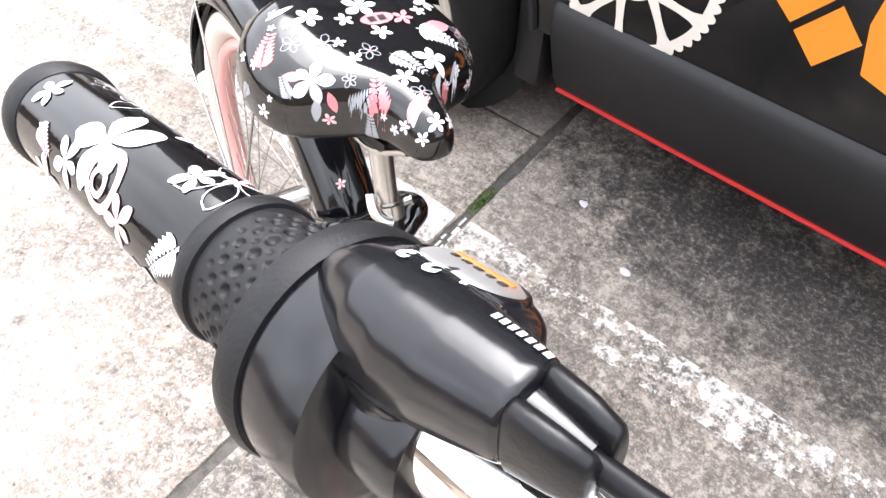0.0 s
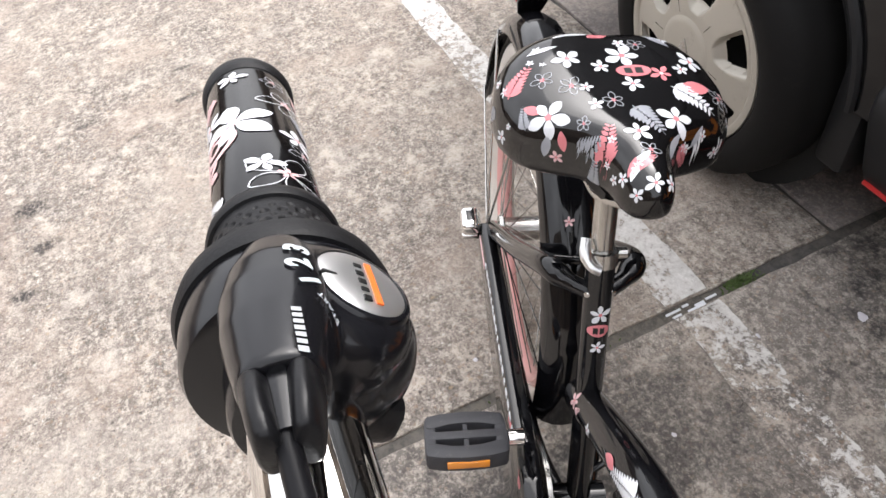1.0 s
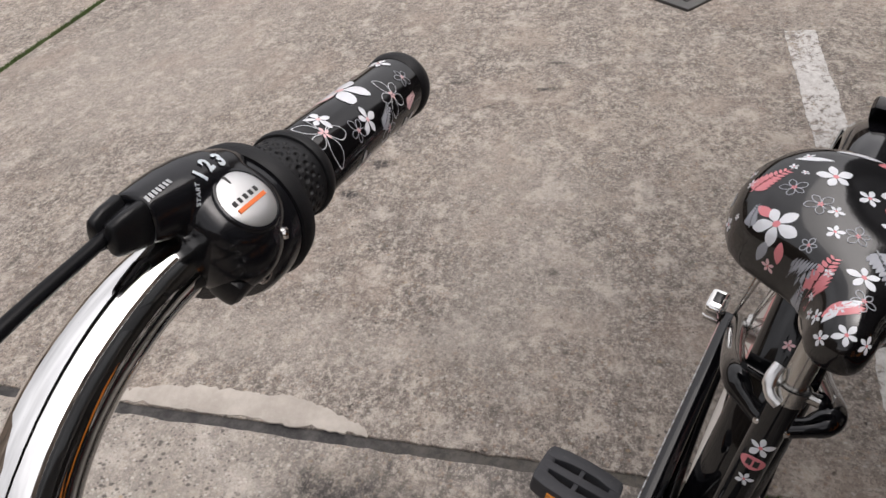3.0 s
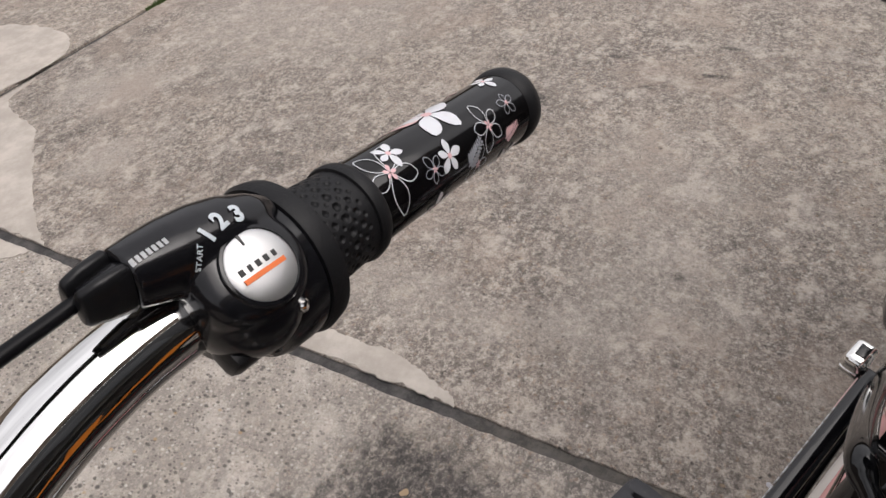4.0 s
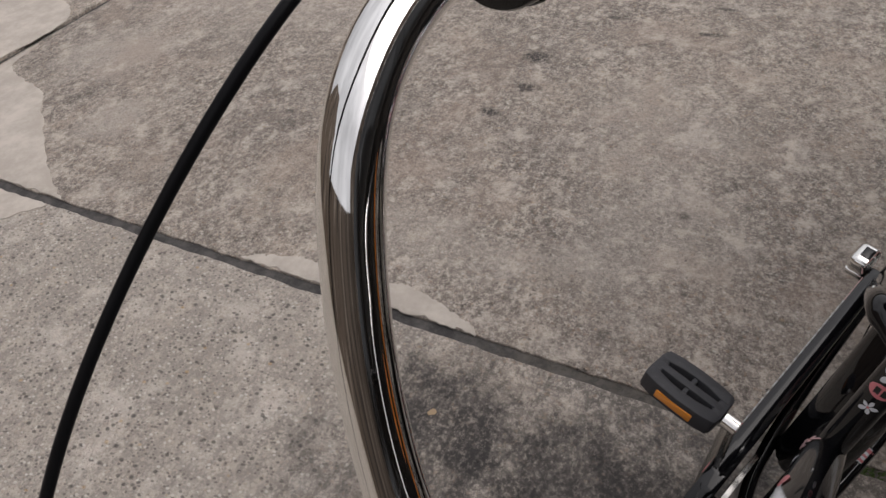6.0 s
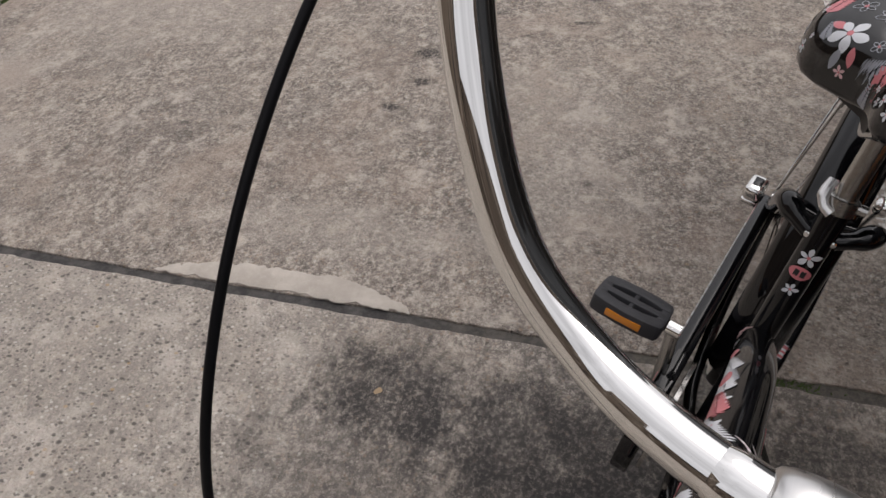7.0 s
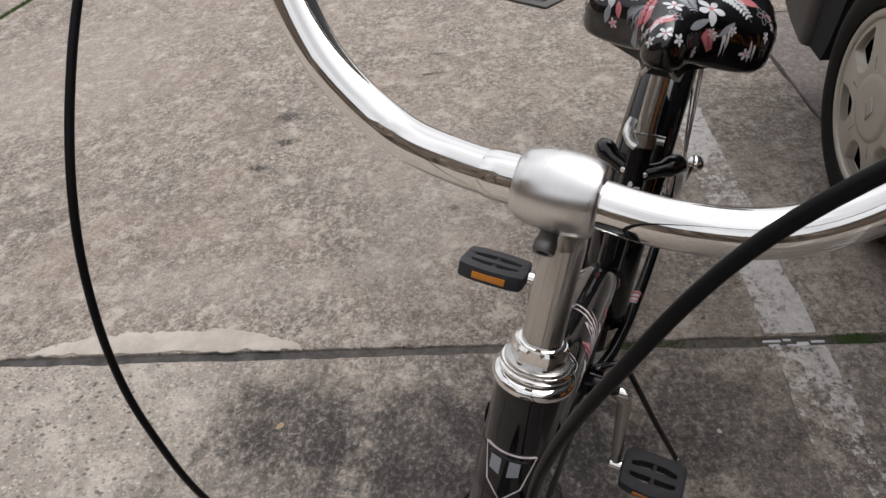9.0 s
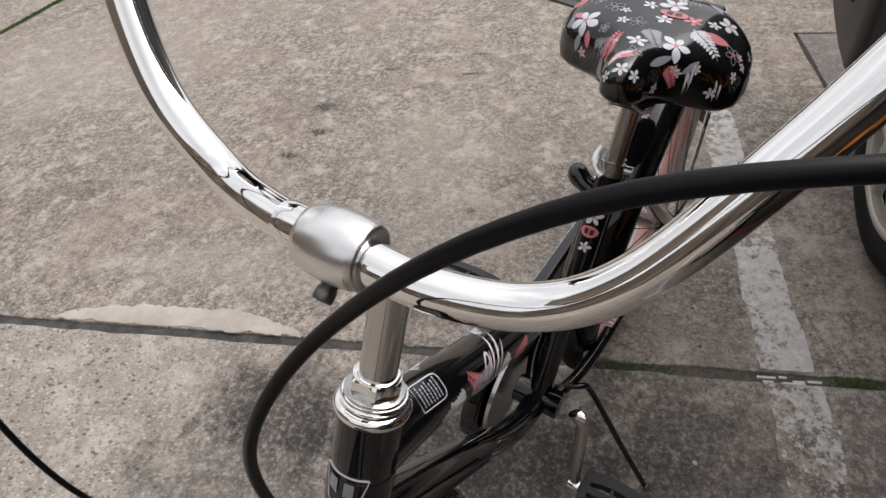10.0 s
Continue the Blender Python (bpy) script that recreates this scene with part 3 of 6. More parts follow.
# chips, pits and gum on the concrete
def speck(name, x, y, rx, ry, turn, material, label, category, group, high=0.003):
    bm = bmesh.new()
    top = bm.verts.new((0, 0, high))
    ring = []
    for k in range(14):
        a = 2 * math.pi * k / 14
        q = 1 + 0.5 * noise.noise((x * 3 + math.cos(a), y * 3 + math.sin(a), 2.0))
        ring.append(bm.verts.new((rx * q * math.cos(a), ry * q * math.sin(a), 0)))
    for k in range(14):
        bm.faces.new((ring[k], ring[(k + 1) % 14], top))
    ob = tagged(link(name, bm, material), label, category, group, "structure")
    ob.matrix_world = pose(x, y, 0.0008, rz=turn)
    return ob


for x, y, r in ((-0.457, 0.73, 0.012), (-0.28, 0.62, 0.013), (-0.75, -0.02, 0.006), (-0.52, 0.52, 0.006), (-0.42, 0.24, 0.005)):
    speck("gum_spot", x, y, r, r * 0.8, 0, gum_white, "flattened pale chewing gum spot on concrete", "gum", "gum spots")
speck("gum_spot", -0.45, -0.64, 0.007, 0.010, 40, dusted("ochre_spot", (0.34, 0.245, 0.15), 0.8, speck=(0.2, 0.16, 0.12), amount=0.5, scale=200), "small ochre stain spot on concrete", "spot", "gum spots", 0.001)

# plain unseen walls that close the yard, sized and toned to shape skylight and reflections
wall_paint = shader("wall_render", (0.2, 0.17, 0.14), 0.85)
w_ = node(wall_paint, "ShaderNodeMapping", {"Vector": node(wall_paint, "ShaderNodeNewGeometry").outputs["Position"]})
w_.inputs["Scale"].default_value = (0.9, 0.9, 0.35)
grime = noise_of(wall_paint, w_.outputs[0], 1.0, 6.0, 0.6)
c_ = mixed(wall_paint, ramp(wall_paint, grime, 0.36, 0.50), (0.026, 0.021, 0.018), (0.115, 0.090, 0.070))
c_ = mixed(wall_paint, ramp(wall_paint, grime, 0.54, 0.66), c_, (0.26, 0.225, 0.19))
finish(wall_paint, c_, None, noise_of(wall_paint, w_.outputs[0], 30.0), 0.3, 0.004)
for name, size, at in (("unseen_wall_north", (24, 0.3, 8.4), (0, 7.4, 4.1)), ("unseen_wall_south", (11.4, 0.3, 2.4), (-6.3, -9.0, 1.1)), ("unseen_wall_west", (0.3, 17.6, 1.6), (-12.0, -0.5, 0.7)), ("unseen_wall_east", (0.3, 17.6, 4.6), (9.0, -0.5, 2.2))):
    tagged(link(name, block(size, Matrix.Translation(at), 0.01), wall_paint, None, smooth=False), "plain brown wall out of view, added to shape light and reflections", "wall", kind="structure")
# an added unseen wall with a gable outline, to taper reflections in the chrome
gable = plate([(-0.6, -0.1), (9.0, -0.1), (9.0, 8.8), (4.6, 9.4), (0.8, 5.6), (-0.6, 2.5)], 0.3, Matrix(((1, 0, 0, 0), (0, 0, 1, -9.15), (0, 1, 0, 0), (0, 0, 0, 1))))
bmesh.ops.recalc_face_normals(gable, faces=gable.faces)
tagged(link("unseen_wall_south_east", gable, wall_paint, None, smooth=False), "plain brown slope-topped wall out of view, added to shape reflections", "wall", kind="structure")

# iron cover in the yard
cover = empty("iron_cover", pose(-2.71, 0.07, 0.0, rz=138))
tagged(cover, "dark ribbed cast iron inspection cover in the concrete", "cover", kind="structure")
part("cover_frame", block((0.62, 0.62, 0.016), Matrix.Translation((0.31, 0.31, 0.004)), 0.004), iron, cover)
bm = bmesh.new()
for i in range(16):
    for j in range(16):
        block((0.022, 0.022, 0.006), Matrix.Translation((0.06 + 0.0335 * i, 0.06 + 0.0335 * j, 0.014)), bm=bm)
part("cover_studs", bm, iron, cover, smooth=False)


# ---------- van ----------
VY = 0.80
van = empty("van", pose(-0.63, 0.80, 0, rz=-1.6) @ pose(0.63, -0.82, 0))
tagged(van, "black panel van with grey sills, orange and pale bicycle graphics", "van")
TAIL, NOSE, ARCHES = -1.97, 2.45, (-1.06, 1.62)


def arch(cx, r, z0, n=18):
    a0 = math.asin((z0 - 0.333) / r)
    return [(cx + r * math.cos(a), 0.333 + r * math.sin(a)) for a in (math.pi - a0 + (2 * a0 - math.pi) * k / n for k in range(n + 1))]


side = [(TAIL, 0.36)] + arch(ARCHES[0], 0.365, 0.36) + arch(ARCHES[1], 0.365, 0.36) + [(NOSE - 0.05, 0.36), (NOSE, 0.75), (NOSE - 0.25, 0.98), (NOSE - 0.95, 1.12), (NOSE - 1.55, 1.78), (NOSE - 2.1, 1.86), (TAIL + 0.12, 1.86), (TAIL, 1.74)]
stand = Matrix(((1, 0, 0, 0), (0, 0, 1, VY), (0, 1, 0, 0), (0, 0, 0, 1)))
bm = plate(side, 1.72, stand)
bmesh.ops.recalc_face_normals(bm, faces=bm.faces)
bmesh.ops.bevel(bm, geom=[e for e in bm.edges if abs(e.verts[0].co.y - e.verts[1].co.y) < 1e-4 and (min(e.verts[0].co.z, e.verts[1].co.z) > 0.7)], offset=0.05, segments=3, affect="EDGES", profile=0.5)
body = part("body", bm, van_black, van, "glossy black van body panels", angle=30)
bm = block((3.9, 1.55, 0.24), Matrix.Translation((0.35, VY + 0.86, 0.33)), 0.02)
part("floor_pan", bm, van_under, van)
for cx in ARCHES:
    part("wheel_housing", lathe([(0.0, 0.38), (0.34, 0.38), (0.36, 0.2)], Matrix.Translation((cx, VY + 0.03, 0.333)) @ pose(0, 0, 0, rz=90), 40), van_under, van)

# side sill: a bulging grey plastic moulding with a red strip under it
prof = [(0.016, 0.452), (-0.008, 0.443), (-0.020, 0.42), (-0.018, 0.38), (0.006, 0.30), (0.030, 0.225), (0.042, 0.205), (0.075, 0.20), (0.12, 0.22), (0.12, 0.48)]
bm = bmesh.new()
rows = []
for x in (-0.645, -0.63, 1.16, 1.18):
    grow = 0.012 if x in (-0.645, 1.18) else 0.0
    rows.append([bm.verts.new((x, VY + y + grow, z)) for y, z in prof])
for a, b in zip(rows, rows[1:]):
    for k in range(len(prof)):
        bm.faces.new((a[k], a[(k + 1) % len(prof)], b[(k + 1) % len(prof)], b[k]))
bm.faces.new(rows[0])
bm.faces.new(list(reversed(rows[-1])))
bmesh.ops.recalc_face_normals(bm, faces=bm.faces)
part("side_sill", bm, van_plastic, van, "matt dark grey plastic side sill", angle=50)
part("red_strip", tube([(-0.63, VY + 0.044, 0.199), (0.3, VY + 0.044, 0.199), (1.15, VY + 0.044, 0.199)], 0.007, 8), van_red, van, "bright red rubber strip under the sill")
part("mud_flap", block((0.075, 0.10, 0.34), Matrix.Translation((-0.70, VY + 0.055, 0.37)), 0.015), van_plastic, van)
part("arch_edge", tube([(x, VY - 0.004, z) for x, z in arch(ARCHES[0], 0.372, 0.36, 26)], 0.011, 8), van_plastic, van)
corner = [(-1.585, 0.245), (-1.62, 0.235), (-1.72, 0.262), (-1.86, 0.325), (-1.98, 0.41), (-2.03, 0.53), (-2.02, 0.70), (-1.56, 0.70), (-1.555, 0.55), (-1.562, 0.42), (-1.572, 0.31)]
bm = plate(corner, 0.30, Matrix(((1, 0, 0, 0), (0, 0, 1, VY - 0.070), (0, 1, 0, 0), (0, 0, 0, 1))))
bmesh.ops.recalc_face_normals(bm, faces=bm.faces)
bmesh.ops.bevel(bm, geom=[e for e in bm.edges if abs(e.verts[0].co.y - e.verts[1].co.y) < 1e-4], offset=0.03, segments=4, affect="EDGES", profile=0.5)
bumper = part("bumper", bm, van_grey, van, "dusty mid-grey plastic bumper corner", angle=50)
part("bumper_plug", lathe([(-0.004, 0.018), (0.004, 0.018), (0.006, 0.014)], Matrix.Translation((-1.70, VY - 0.071, 0.43)) @ pose(0, 0, 0, rz=-90), 18), van_plastic, bumper)
lining = [(-1.590, 0.25), (-1.575, 0.30), (-1.566, 0.42), (-1.558, 0.55), (-1.558, 0.74), (-1.36, 0.74), (-1.40, 0.60), (-1.425, 0.45), (-1.465, 0.30), (-1.49, 0.245)]
bm = plate(lining, 0.28, Matrix(((1, 0, 0, 0), (0, 0, 1, VY - 0.048), (0, 1, 0, 0), (0, 0, 0, 1))))
bmesh.ops.recalc_face_normals(bm, faces=bm.faces)
part("bumper_lining", bm, van_under, van)
for x0, x1 in ((-1.45, -0.55), (-0.42, 0.62)):
    part("side_window", block((x1 - x0, 0.012, 0.48), Matrix.Translation(((x0 + x1) / 2, VY - 0.002, 1.40)), 0.005), glass, van)
part("windscreen", block((0.80, 1.4, 0.012), Matrix.Translation((NOSE - 1.24, VY + 0.86, 1.462)) @ pose(0, 0, 0, ry=47.7), 0.004), glass, van)
part("door_gap", block((0.008, 0.004, 1.2), Matrix.Translation((-0.60, VY - 0.001, 1.09))), van_under, van)
part("door_gap", block((0.008, 0.004, 1.2), Matrix.Translation((0.70, VY - 0.001, 1.09))), van_under, van)

# film graphics on the door: a chainring and blocks of lettering
face = Matrix(((1, 0, 0, 0), (0, 0, -1, VY - 0.0002), (0, 1, 0, 0), (0, 0, 0, 1)))
bm = bmesh.new()
CX, CZ = -0.495, 0.575


def ring_band(bm, r_in, r_out, a0, a1, n, teeth=0):
    pts = []
    for k in range(n + 1):
        a = a0 + (a1 - a0) * k / n
        ro = r_out + (0.0105 * (0, 0.75, 1, 0.75)[k % 4] if teeth else 0)
        pts.append((bm.verts.new((CX + r_in * math.cos(a), CZ + r_in * math.sin(a), 0.0022)), bm.verts.new((CX + ro * math.cos(a), CZ + ro * math.sin(a), 0.0022))))
    for p, q in zip(pts, pts[1:]):
        bm.faces.new((p[0], p[1], q[1], q[0]))


ring_band(bm, 0.146, 0.162, 0, 2 * math.pi, 192, 1)
bmesh.ops.remove_doubles(bm, verts=bm.verts, dist=0.00001)
bm.transform(face)
chainring_film = part("chainring_graphic", bm, van_white, van, "pale bicycle chainring graphic on black door", smooth=False)
bm = bmesh.new()
ring_band(bm, 0.040, 0.060, 0, 2 * math.pi, 40)
bmesh.ops.remove_doubles(bm, verts=bm.verts, dist=0.00001)
bm.transform(face)
part("graphic_centre", bm, van_white, chainring_film, smooth=False)
for k in range(5):
    a = radians(90 + 72 * k + 20)
    for spread in (0.30, -0.30):
        bm = bmesh.new()
        p, q = Vector((CX + 0.05 * math.cos(a), CZ + 0.05 * math.sin(a), 0.0026)), Vector((CX + 0.156 * math.cos(a + spread), CZ + 0.156 * math.sin(a + spread), 0.0026))
        side_ = Vector((-(q - p).y, (q - p).x, 0)).normalized() * 0.009
        edge = [(p + side_ * 1.3, p - side_ * 1.3)] + [(p.lerp(q, u) + side_ * w, p.lerp(q, u) - side_ * w) for u, w in ((0.25, 1.0), (0.55, 0.85), (0.78, 1.05), (0.92, 1.7), (1.0, 2.6))]
        corners = [(bm.verts.new(one), bm.verts.new(two)) for one, two in edge]
        for near_, far_ in zip(corners, corners[1:]):
            bm.faces.new((*near_, far_[1], far_[0]))
        bm.transform(face)
        part("graphic_arm", bm, van_white, chainring_film, smooth=False)
for outline in ([(-0.30, 0.66), (-0.215, 0.595), (-0.165, 0.66), (-0.245, 0.73), (-0.30, 0.86), (-0.38, 0.86)], [(-0.205, 0.585), (-0.155, 0.54), (-0.105, 0.605), (-0.155, 0.65)],
                [(-0.085, 0.56), (0.02, 0.53), (0.13, 0.58), (0.13, 0.66), (0.02, 0.62), (-0.02, 0.70), (-0.02, 0.85), (-0.11, 0.85), (-0.11, 0.64)], [(0.20, 0.56), (0.28, 0.56), (0.28, 0.90), (0.20, 0.90)], [(0.35, 0.56), (0.60, 0.56), (0.60, 0.64), (0.43, 0.64), (0.43, 0.90), (0.35, 0.90)]):
    part("letter_block", plate(outline, 0.0015, face @ Matrix.Translation((0, 0, 0.001))), van_orange, van, "bright orange lettering block", smooth=False)


def van_wheel(cx):
    wheel = empty("wheel")
    wheel.parent = van
    wheel.matrix_local = Matrix.Translation((cx, VY - 0.005, 0.322)) @ pose(0, 0, 0, rz=-90) @ Matrix.Scale(1.03, 4)
    tyre = [(-0.19, 0.21), (-0.185, 0.285), (-0.165, 0.305), (-0.13, 0.311), (-0.06, 0.312), (-0.02, 0.311), (0.03, 0.309), (0.058, 0.302), (0.078, 0.285), (0.088, 0.262), (0.090, 0.24), (0.082, 0.220), (0.068, 0.212), (0.0, 0.205)]
    part("tyre", lathe(tyre, None, 72), tyre_rubber, wheel)
    part("wheel_well", lathe([(-0.05, 0.205), (0.0, 0.200), (0.02, 0.06)], None, 48), van_under, wheel)
    bm = lathe([(0.05, 0.200), (0.070, 0.214), (0.080, 0.213), (0.083, 0.204), (0.080, 0.196), (0.070, 0.192)], None, 72)
    bmesh.ops.delete(bm, geom=[f for f in bm.faces if len(f.verts) > 4], context="FACES_ONLY")
    part("rim_ring", bm, hub_paint, wheel, angle=60)
    # one dished cover: six broad spokes, round-ended openings whose lips slope inwards, a low round centre
    bm = bmesh.new()
    radii = [0.001, 0.03, 0.06, 0.072, 0.075, 0.078, 0.082] + [0.088 + 0.0027 * k for k in range(41)]
    around, hollow = 216, {}
    grid = []
    for r in radii:
        row = []
        for k in range(around):
            a = 2 * math.pi * k / around
            off = (a - radians(84) + math.pi / 6) % (math.pi / 3) - math.pi / 6
            v = abs(r * math.sin(off))
            u = (r - 0.092) / 0.090
            wide = (0.027 + 0.024 * u) * math.sqrt(max(0.0, 1 - (1 - min(max(u, 0) / 0.5, 1)) ** 2))
            inside = max(0.0, min((wide - v) / 0.008, (0.183 - r) / 0.004, (r - 0.092) / 0.022, 1.0))
            face_ = 0.090 - 0.30 * max(0, r - 0.10) ** 1.3 + (0.0035 if r < 0.0745 else 0.0)
            vert = bm.verts.new((face_ - 0.019 * inside * inside * (3 - 2 * inside), r * math.cos(a), r * math.sin(a)))
            hollow[vert] = inside
            row.append(vert)
        grid.append(row)
    for p, q in zip(grid, grid[1:]):
        for k in range(around):
            four = (p[k], p[(k + 1) % around], q[(k + 1) % around], q[k])
            if min(hollow[v] for v in four) < 0.93:
                bm.faces.new(four)
    bm.faces.new(grid[0])
    bmesh.ops.recalc_face_normals(bm, faces=bm.faces)
    part("wheel_cover", bm, hub_paint, wheel, "dusty silver plastic wheel cover with six openings", angle=50)
    part("cap_mark", plate([(0, 0.030), (0.017, 0), (0, -0.030), (-0.017, 0)], 0.003, Matrix.Translation((0.0933, 0, 0)) @ pose(0, 0, 0, ry=90) @ pose(0, 0, 0, rz=90), 0.001), steel, wheel, "raised diamond badge")
    for k in range(6):
        a = radians(54 + 60 * k)
        part("cap_slot", block((0.001, 0.0016, 0.028), Matrix.Translation((0.0896, 0.098 * math.cos(a), 0.098 * math.sin(a))) @ pose(0, 0, 0, rx=math.degrees(a) - 90)), van_under, wheel)
    return wheel


for cx in ARCHES:
    van_wheel(cx)


# ---------- bicycle ----------
BIKE = Matrix.Translation((0.1153, -0.2481, 0.0)) @ pose(0, 0, 0, rz=-20.2) @ pose(0, 0, 0, rx=-7.2)
bike = empty("bicycle", BIKE)
tagged(bike, "glossy black cruiser bicycle with white and pink flower prints", "bicycle")


def head_axis(z):
    return -0.032 - 0.30 * (z - 0.83)


# handlebar
RIGHT = [(-0.012, 0, 0.9794), (-0.0187, -0.0498, 0.9761), (-0.031, -0.0941, 0.9783), (-0.0412, -0.1391, 1.0074), (-0.0647, -0.1792, 1.0631), (-0.0962, -0.2047, 1.111), (-0.1500, -0.2250, 1.1235), (-0.2284, -0.2442, 1.1028), (-0.3324, -0.2692, 1.0767)]
LEFT = [(-0.3306, 0.2654, 1.0791), (-0.2264, 0.24, 1.1055), (-0.1477, 0.2201, 1.1266), (-0.0933, 0.1986, 1.1148), (-0.0612, 0.1707, 1.0683), (-0.0342, 0.1348, 1.0109), (-0.0221, 0.0979, 0.9827), (-0.0112, 0.0511, 0.978)]
whole = smooth_path(LEFT + RIGHT, 10)
handlebar = part("handlebar", tube(whole, 0.0111, 32), chrome, bike, "curved mirror-bright chrome handlebar tube")


def bar_at(y):
    """The middle of the bar at a distance sideways."""
    i = min(range(1, len(whole)), key=lambda k: abs(whole[k].y + whole[k - 1].y - 2 * y))
    a, b = whole[i - 1], whole[i]
    return a.lerp(b, (y - a.y) / (b.y - a.y))


for side_ in (-1,):
    part("knurled_sleeve", tube([bar_at(side_ * q) for q in (0.018, 0.025, 0.031, 0.0355)], [0.0121, 0.0121, 0.0121, 0.0112], 32), chrome, handlebar)

# stem
stem = part("stem", tube([(head_axis(0.80), 0, 0.80), (head_axis(0.86), 0, 0.86), (head_axis(0.915), 0, 0.915), (-0.045, 0, 0.940), (-0.026, 0, 0.963)], [0.0125, 0.0125, 0.0125, 0.0135, 0.0155], 28), stem_steel, bike, "satin steel quill stem")
bm = lathe([(-0.0197, 0.0118), (-0.0195, 0.0136), (-0.0184, 0.015), (-0.0152, 0.0166), (-0.009, 0.0181), (-0.0016, 0.0189), (0.0066, 0.0189), (0.0135, 0.0181), (0.0174, 0.0171), (0.0185, 0.0163), (0.0188, 0.015), (0.0182, 0.0132), (0.018, 0.0118)], Matrix.Translation((-0.0120, 0, 0.9794)) @ pose(0, 0, 0, rz=90), 40)
clamp = part("clamp", bm, brushed, stem, "brushed aluminium handlebar clamp", angle=50)
bm = lathe([(-0.014, 0.0044), (-0.002, 0.0046), (-0.001, 0.0053), (0.004, 0.0055), (0.005, 0.0048), (0.0051, 0.0030), (0.001, 0.0028)], Matrix.Translation((0.0010, 0, 0.9590)) @ pose(0, 0, 0, ry=32), 24)
part("clamp_bolt", bm, dull_bolt, stem, "dark socket-head bolt")
along = Vector((-0.30, 0, 1)).normalized()
HEAD = Matrix.Translation((head_axis(0.83), 0, 0.83)) @ along.to_track_quat("X", "Z").to_matrix().to_4x4()
def hex_nut(x0, x1, r, m):
    """A six-sided nut about local X, its corners turned down to a round face at both ends."""
    bm = bmesh.new()
    rings = []
    for x, cut in ((x0, 0.90), (x0 + 0.0012, 1.0), (x1 - 0.0016, 1.0), (x1, 0.88)):
        ring_ = []
        for k in range(48):
            a = 2 * math.pi * k / 48
            flat_ = r * math.cos(math.pi / 6) / math.cos((a % (math.pi / 3)) - math.pi / 6)
            q = min(flat_, r * cut, r * 0.985)
            ring_.append(bm.verts.new(m @ Vector((x, q * math.cos(a), q * math.sin(a)))))
        rings.append(ring_)
    for a, b in zip(rings, rings[1:]):
        for k in range(48):
            bm.faces.new((a[k], a[(k + 1) % 48], b[(k + 1) % 48], b[k]))
    bm.faces.new(list(reversed(rings[0])))
    bm.faces.new(rings[-1])
    bm.normal_update()
    return bm


part("lock_nut", hex_nut(0.0098, 0.0212, 0.0180, HEAD), chrome, stem, "bright chrome hexagonal lock nut", angle=22)
part("nut_collar", lathe([(0.0210, 0.0152), (0.0221, 0.0151), (0.0227, 0.0142), (0.0228, 0.0124)], HEAD, 40), chrome, stem)
part("toothed_washer", lathe([(0.0076, 0.0196), (0.0080, 0.0204), (0.0094, 0.0204), (0.0099, 0.0194)], HEAD, 40), steel, stem)
bm = lathe([(-0.0078, 0.0226), (-0.0070, 0.0246), (-0.0052, 0.0257), (-0.0028, 0.0260), (-0.0008, 0.0254), (0.0004, 0.0238), (0.0010, 0.0222), (0.0022, 0.0219), (0.0030, 0.0227), (0.0044, 0.0227), (0.0052, 0.0214), (0.0064, 0.0211), (0.0074, 0.0216), (0.0078, 0.0200)], HEAD, 56)
part("headset_cup", bm, chrome, stem, angle=50)

# frame
frame_body = part("frame", lathe([(-0.145, 0.0225), (-0.138, 0.0236), (-0.02, 0.0226), (-0.006, 0.0225)], HEAD, 32), gloss_black, bike, "gloss black step-through cruiser frame")
TOP = smooth_path([(-0.02, 0, 0.788), (-0.10, 0, 0.749), (-0.18, 0, 0.702), (-0.27, 0, 0.653), (-0.36, 0, 0.603), (-0.45, 0, 0.533), (-0.535, 0, 0.460)], 6)
top_bm = tube(TOP, [0.0250 - 0.002 * i / (len(TOP) - 1) for i in range(len(TOP))], 28)
from mathutils.bvhtree import BVHTree

top_bvh = BVHTree.FromBMesh(top_bm)
top_tube = part("top_tube", top_bm, gloss_black, frame_body)
part("down_tube", tube(smooth_path([(0.0, 0, 0.715), (-0.08, 0, 0.640), (-0.16, 0, 0.560), (-0.24, 0, 0.474), (-0.32, 0, 0.391), (-0.40, 0, 0.328), (-0.462, 0, 0.306)], 6), 0.0185, 24), gloss_black, frame_body)
seat_bm = tube([(-0.455, 0, 0.305), (-0.52, 0, 0.490), (-0.588, 0, 0.672)], 0.0165, 28)
seat_bvh = BVHTree.FromBMesh(seat_bm)
seat_tube = part("seat_tube", seat_bm, gloss_black, frame_body)
part("bottom_bracket_shell", lathe([(-0.036, 0.022), (0.036, 0.022)], Matrix.Translation((-0.460, 0, 0.310)) @ pose(0, 0, 0, rz=90), 28), gloss_black, frame_body)
for s in (-1, 1):
    part("seat_stay", tube(smooth_path([(-0.573, s * 0.013, 0.630), (-0.588, s * 0.036, 0.634), (-0.622, s * 0.052, 0.622), (-0.76, s * 0.058, 0.498), (-0.935, s * 0.062, 0.352)], 5), [0.0105] * 5 + [0.0125, 0.0140] + [0.0145] * 14, 18, flat=1.0), gloss_black, frame_body)
    part("chain_stay", tube(smooth_path([(-0.47, s * 0.02, 0.305), (-0.55, s * 0.042, 0.312), (-0.70, s * 0.055, 0.325), (-0.935, s * 0.062, 0.345)], 5), 0.0095, 14), gloss_black, frame_body)
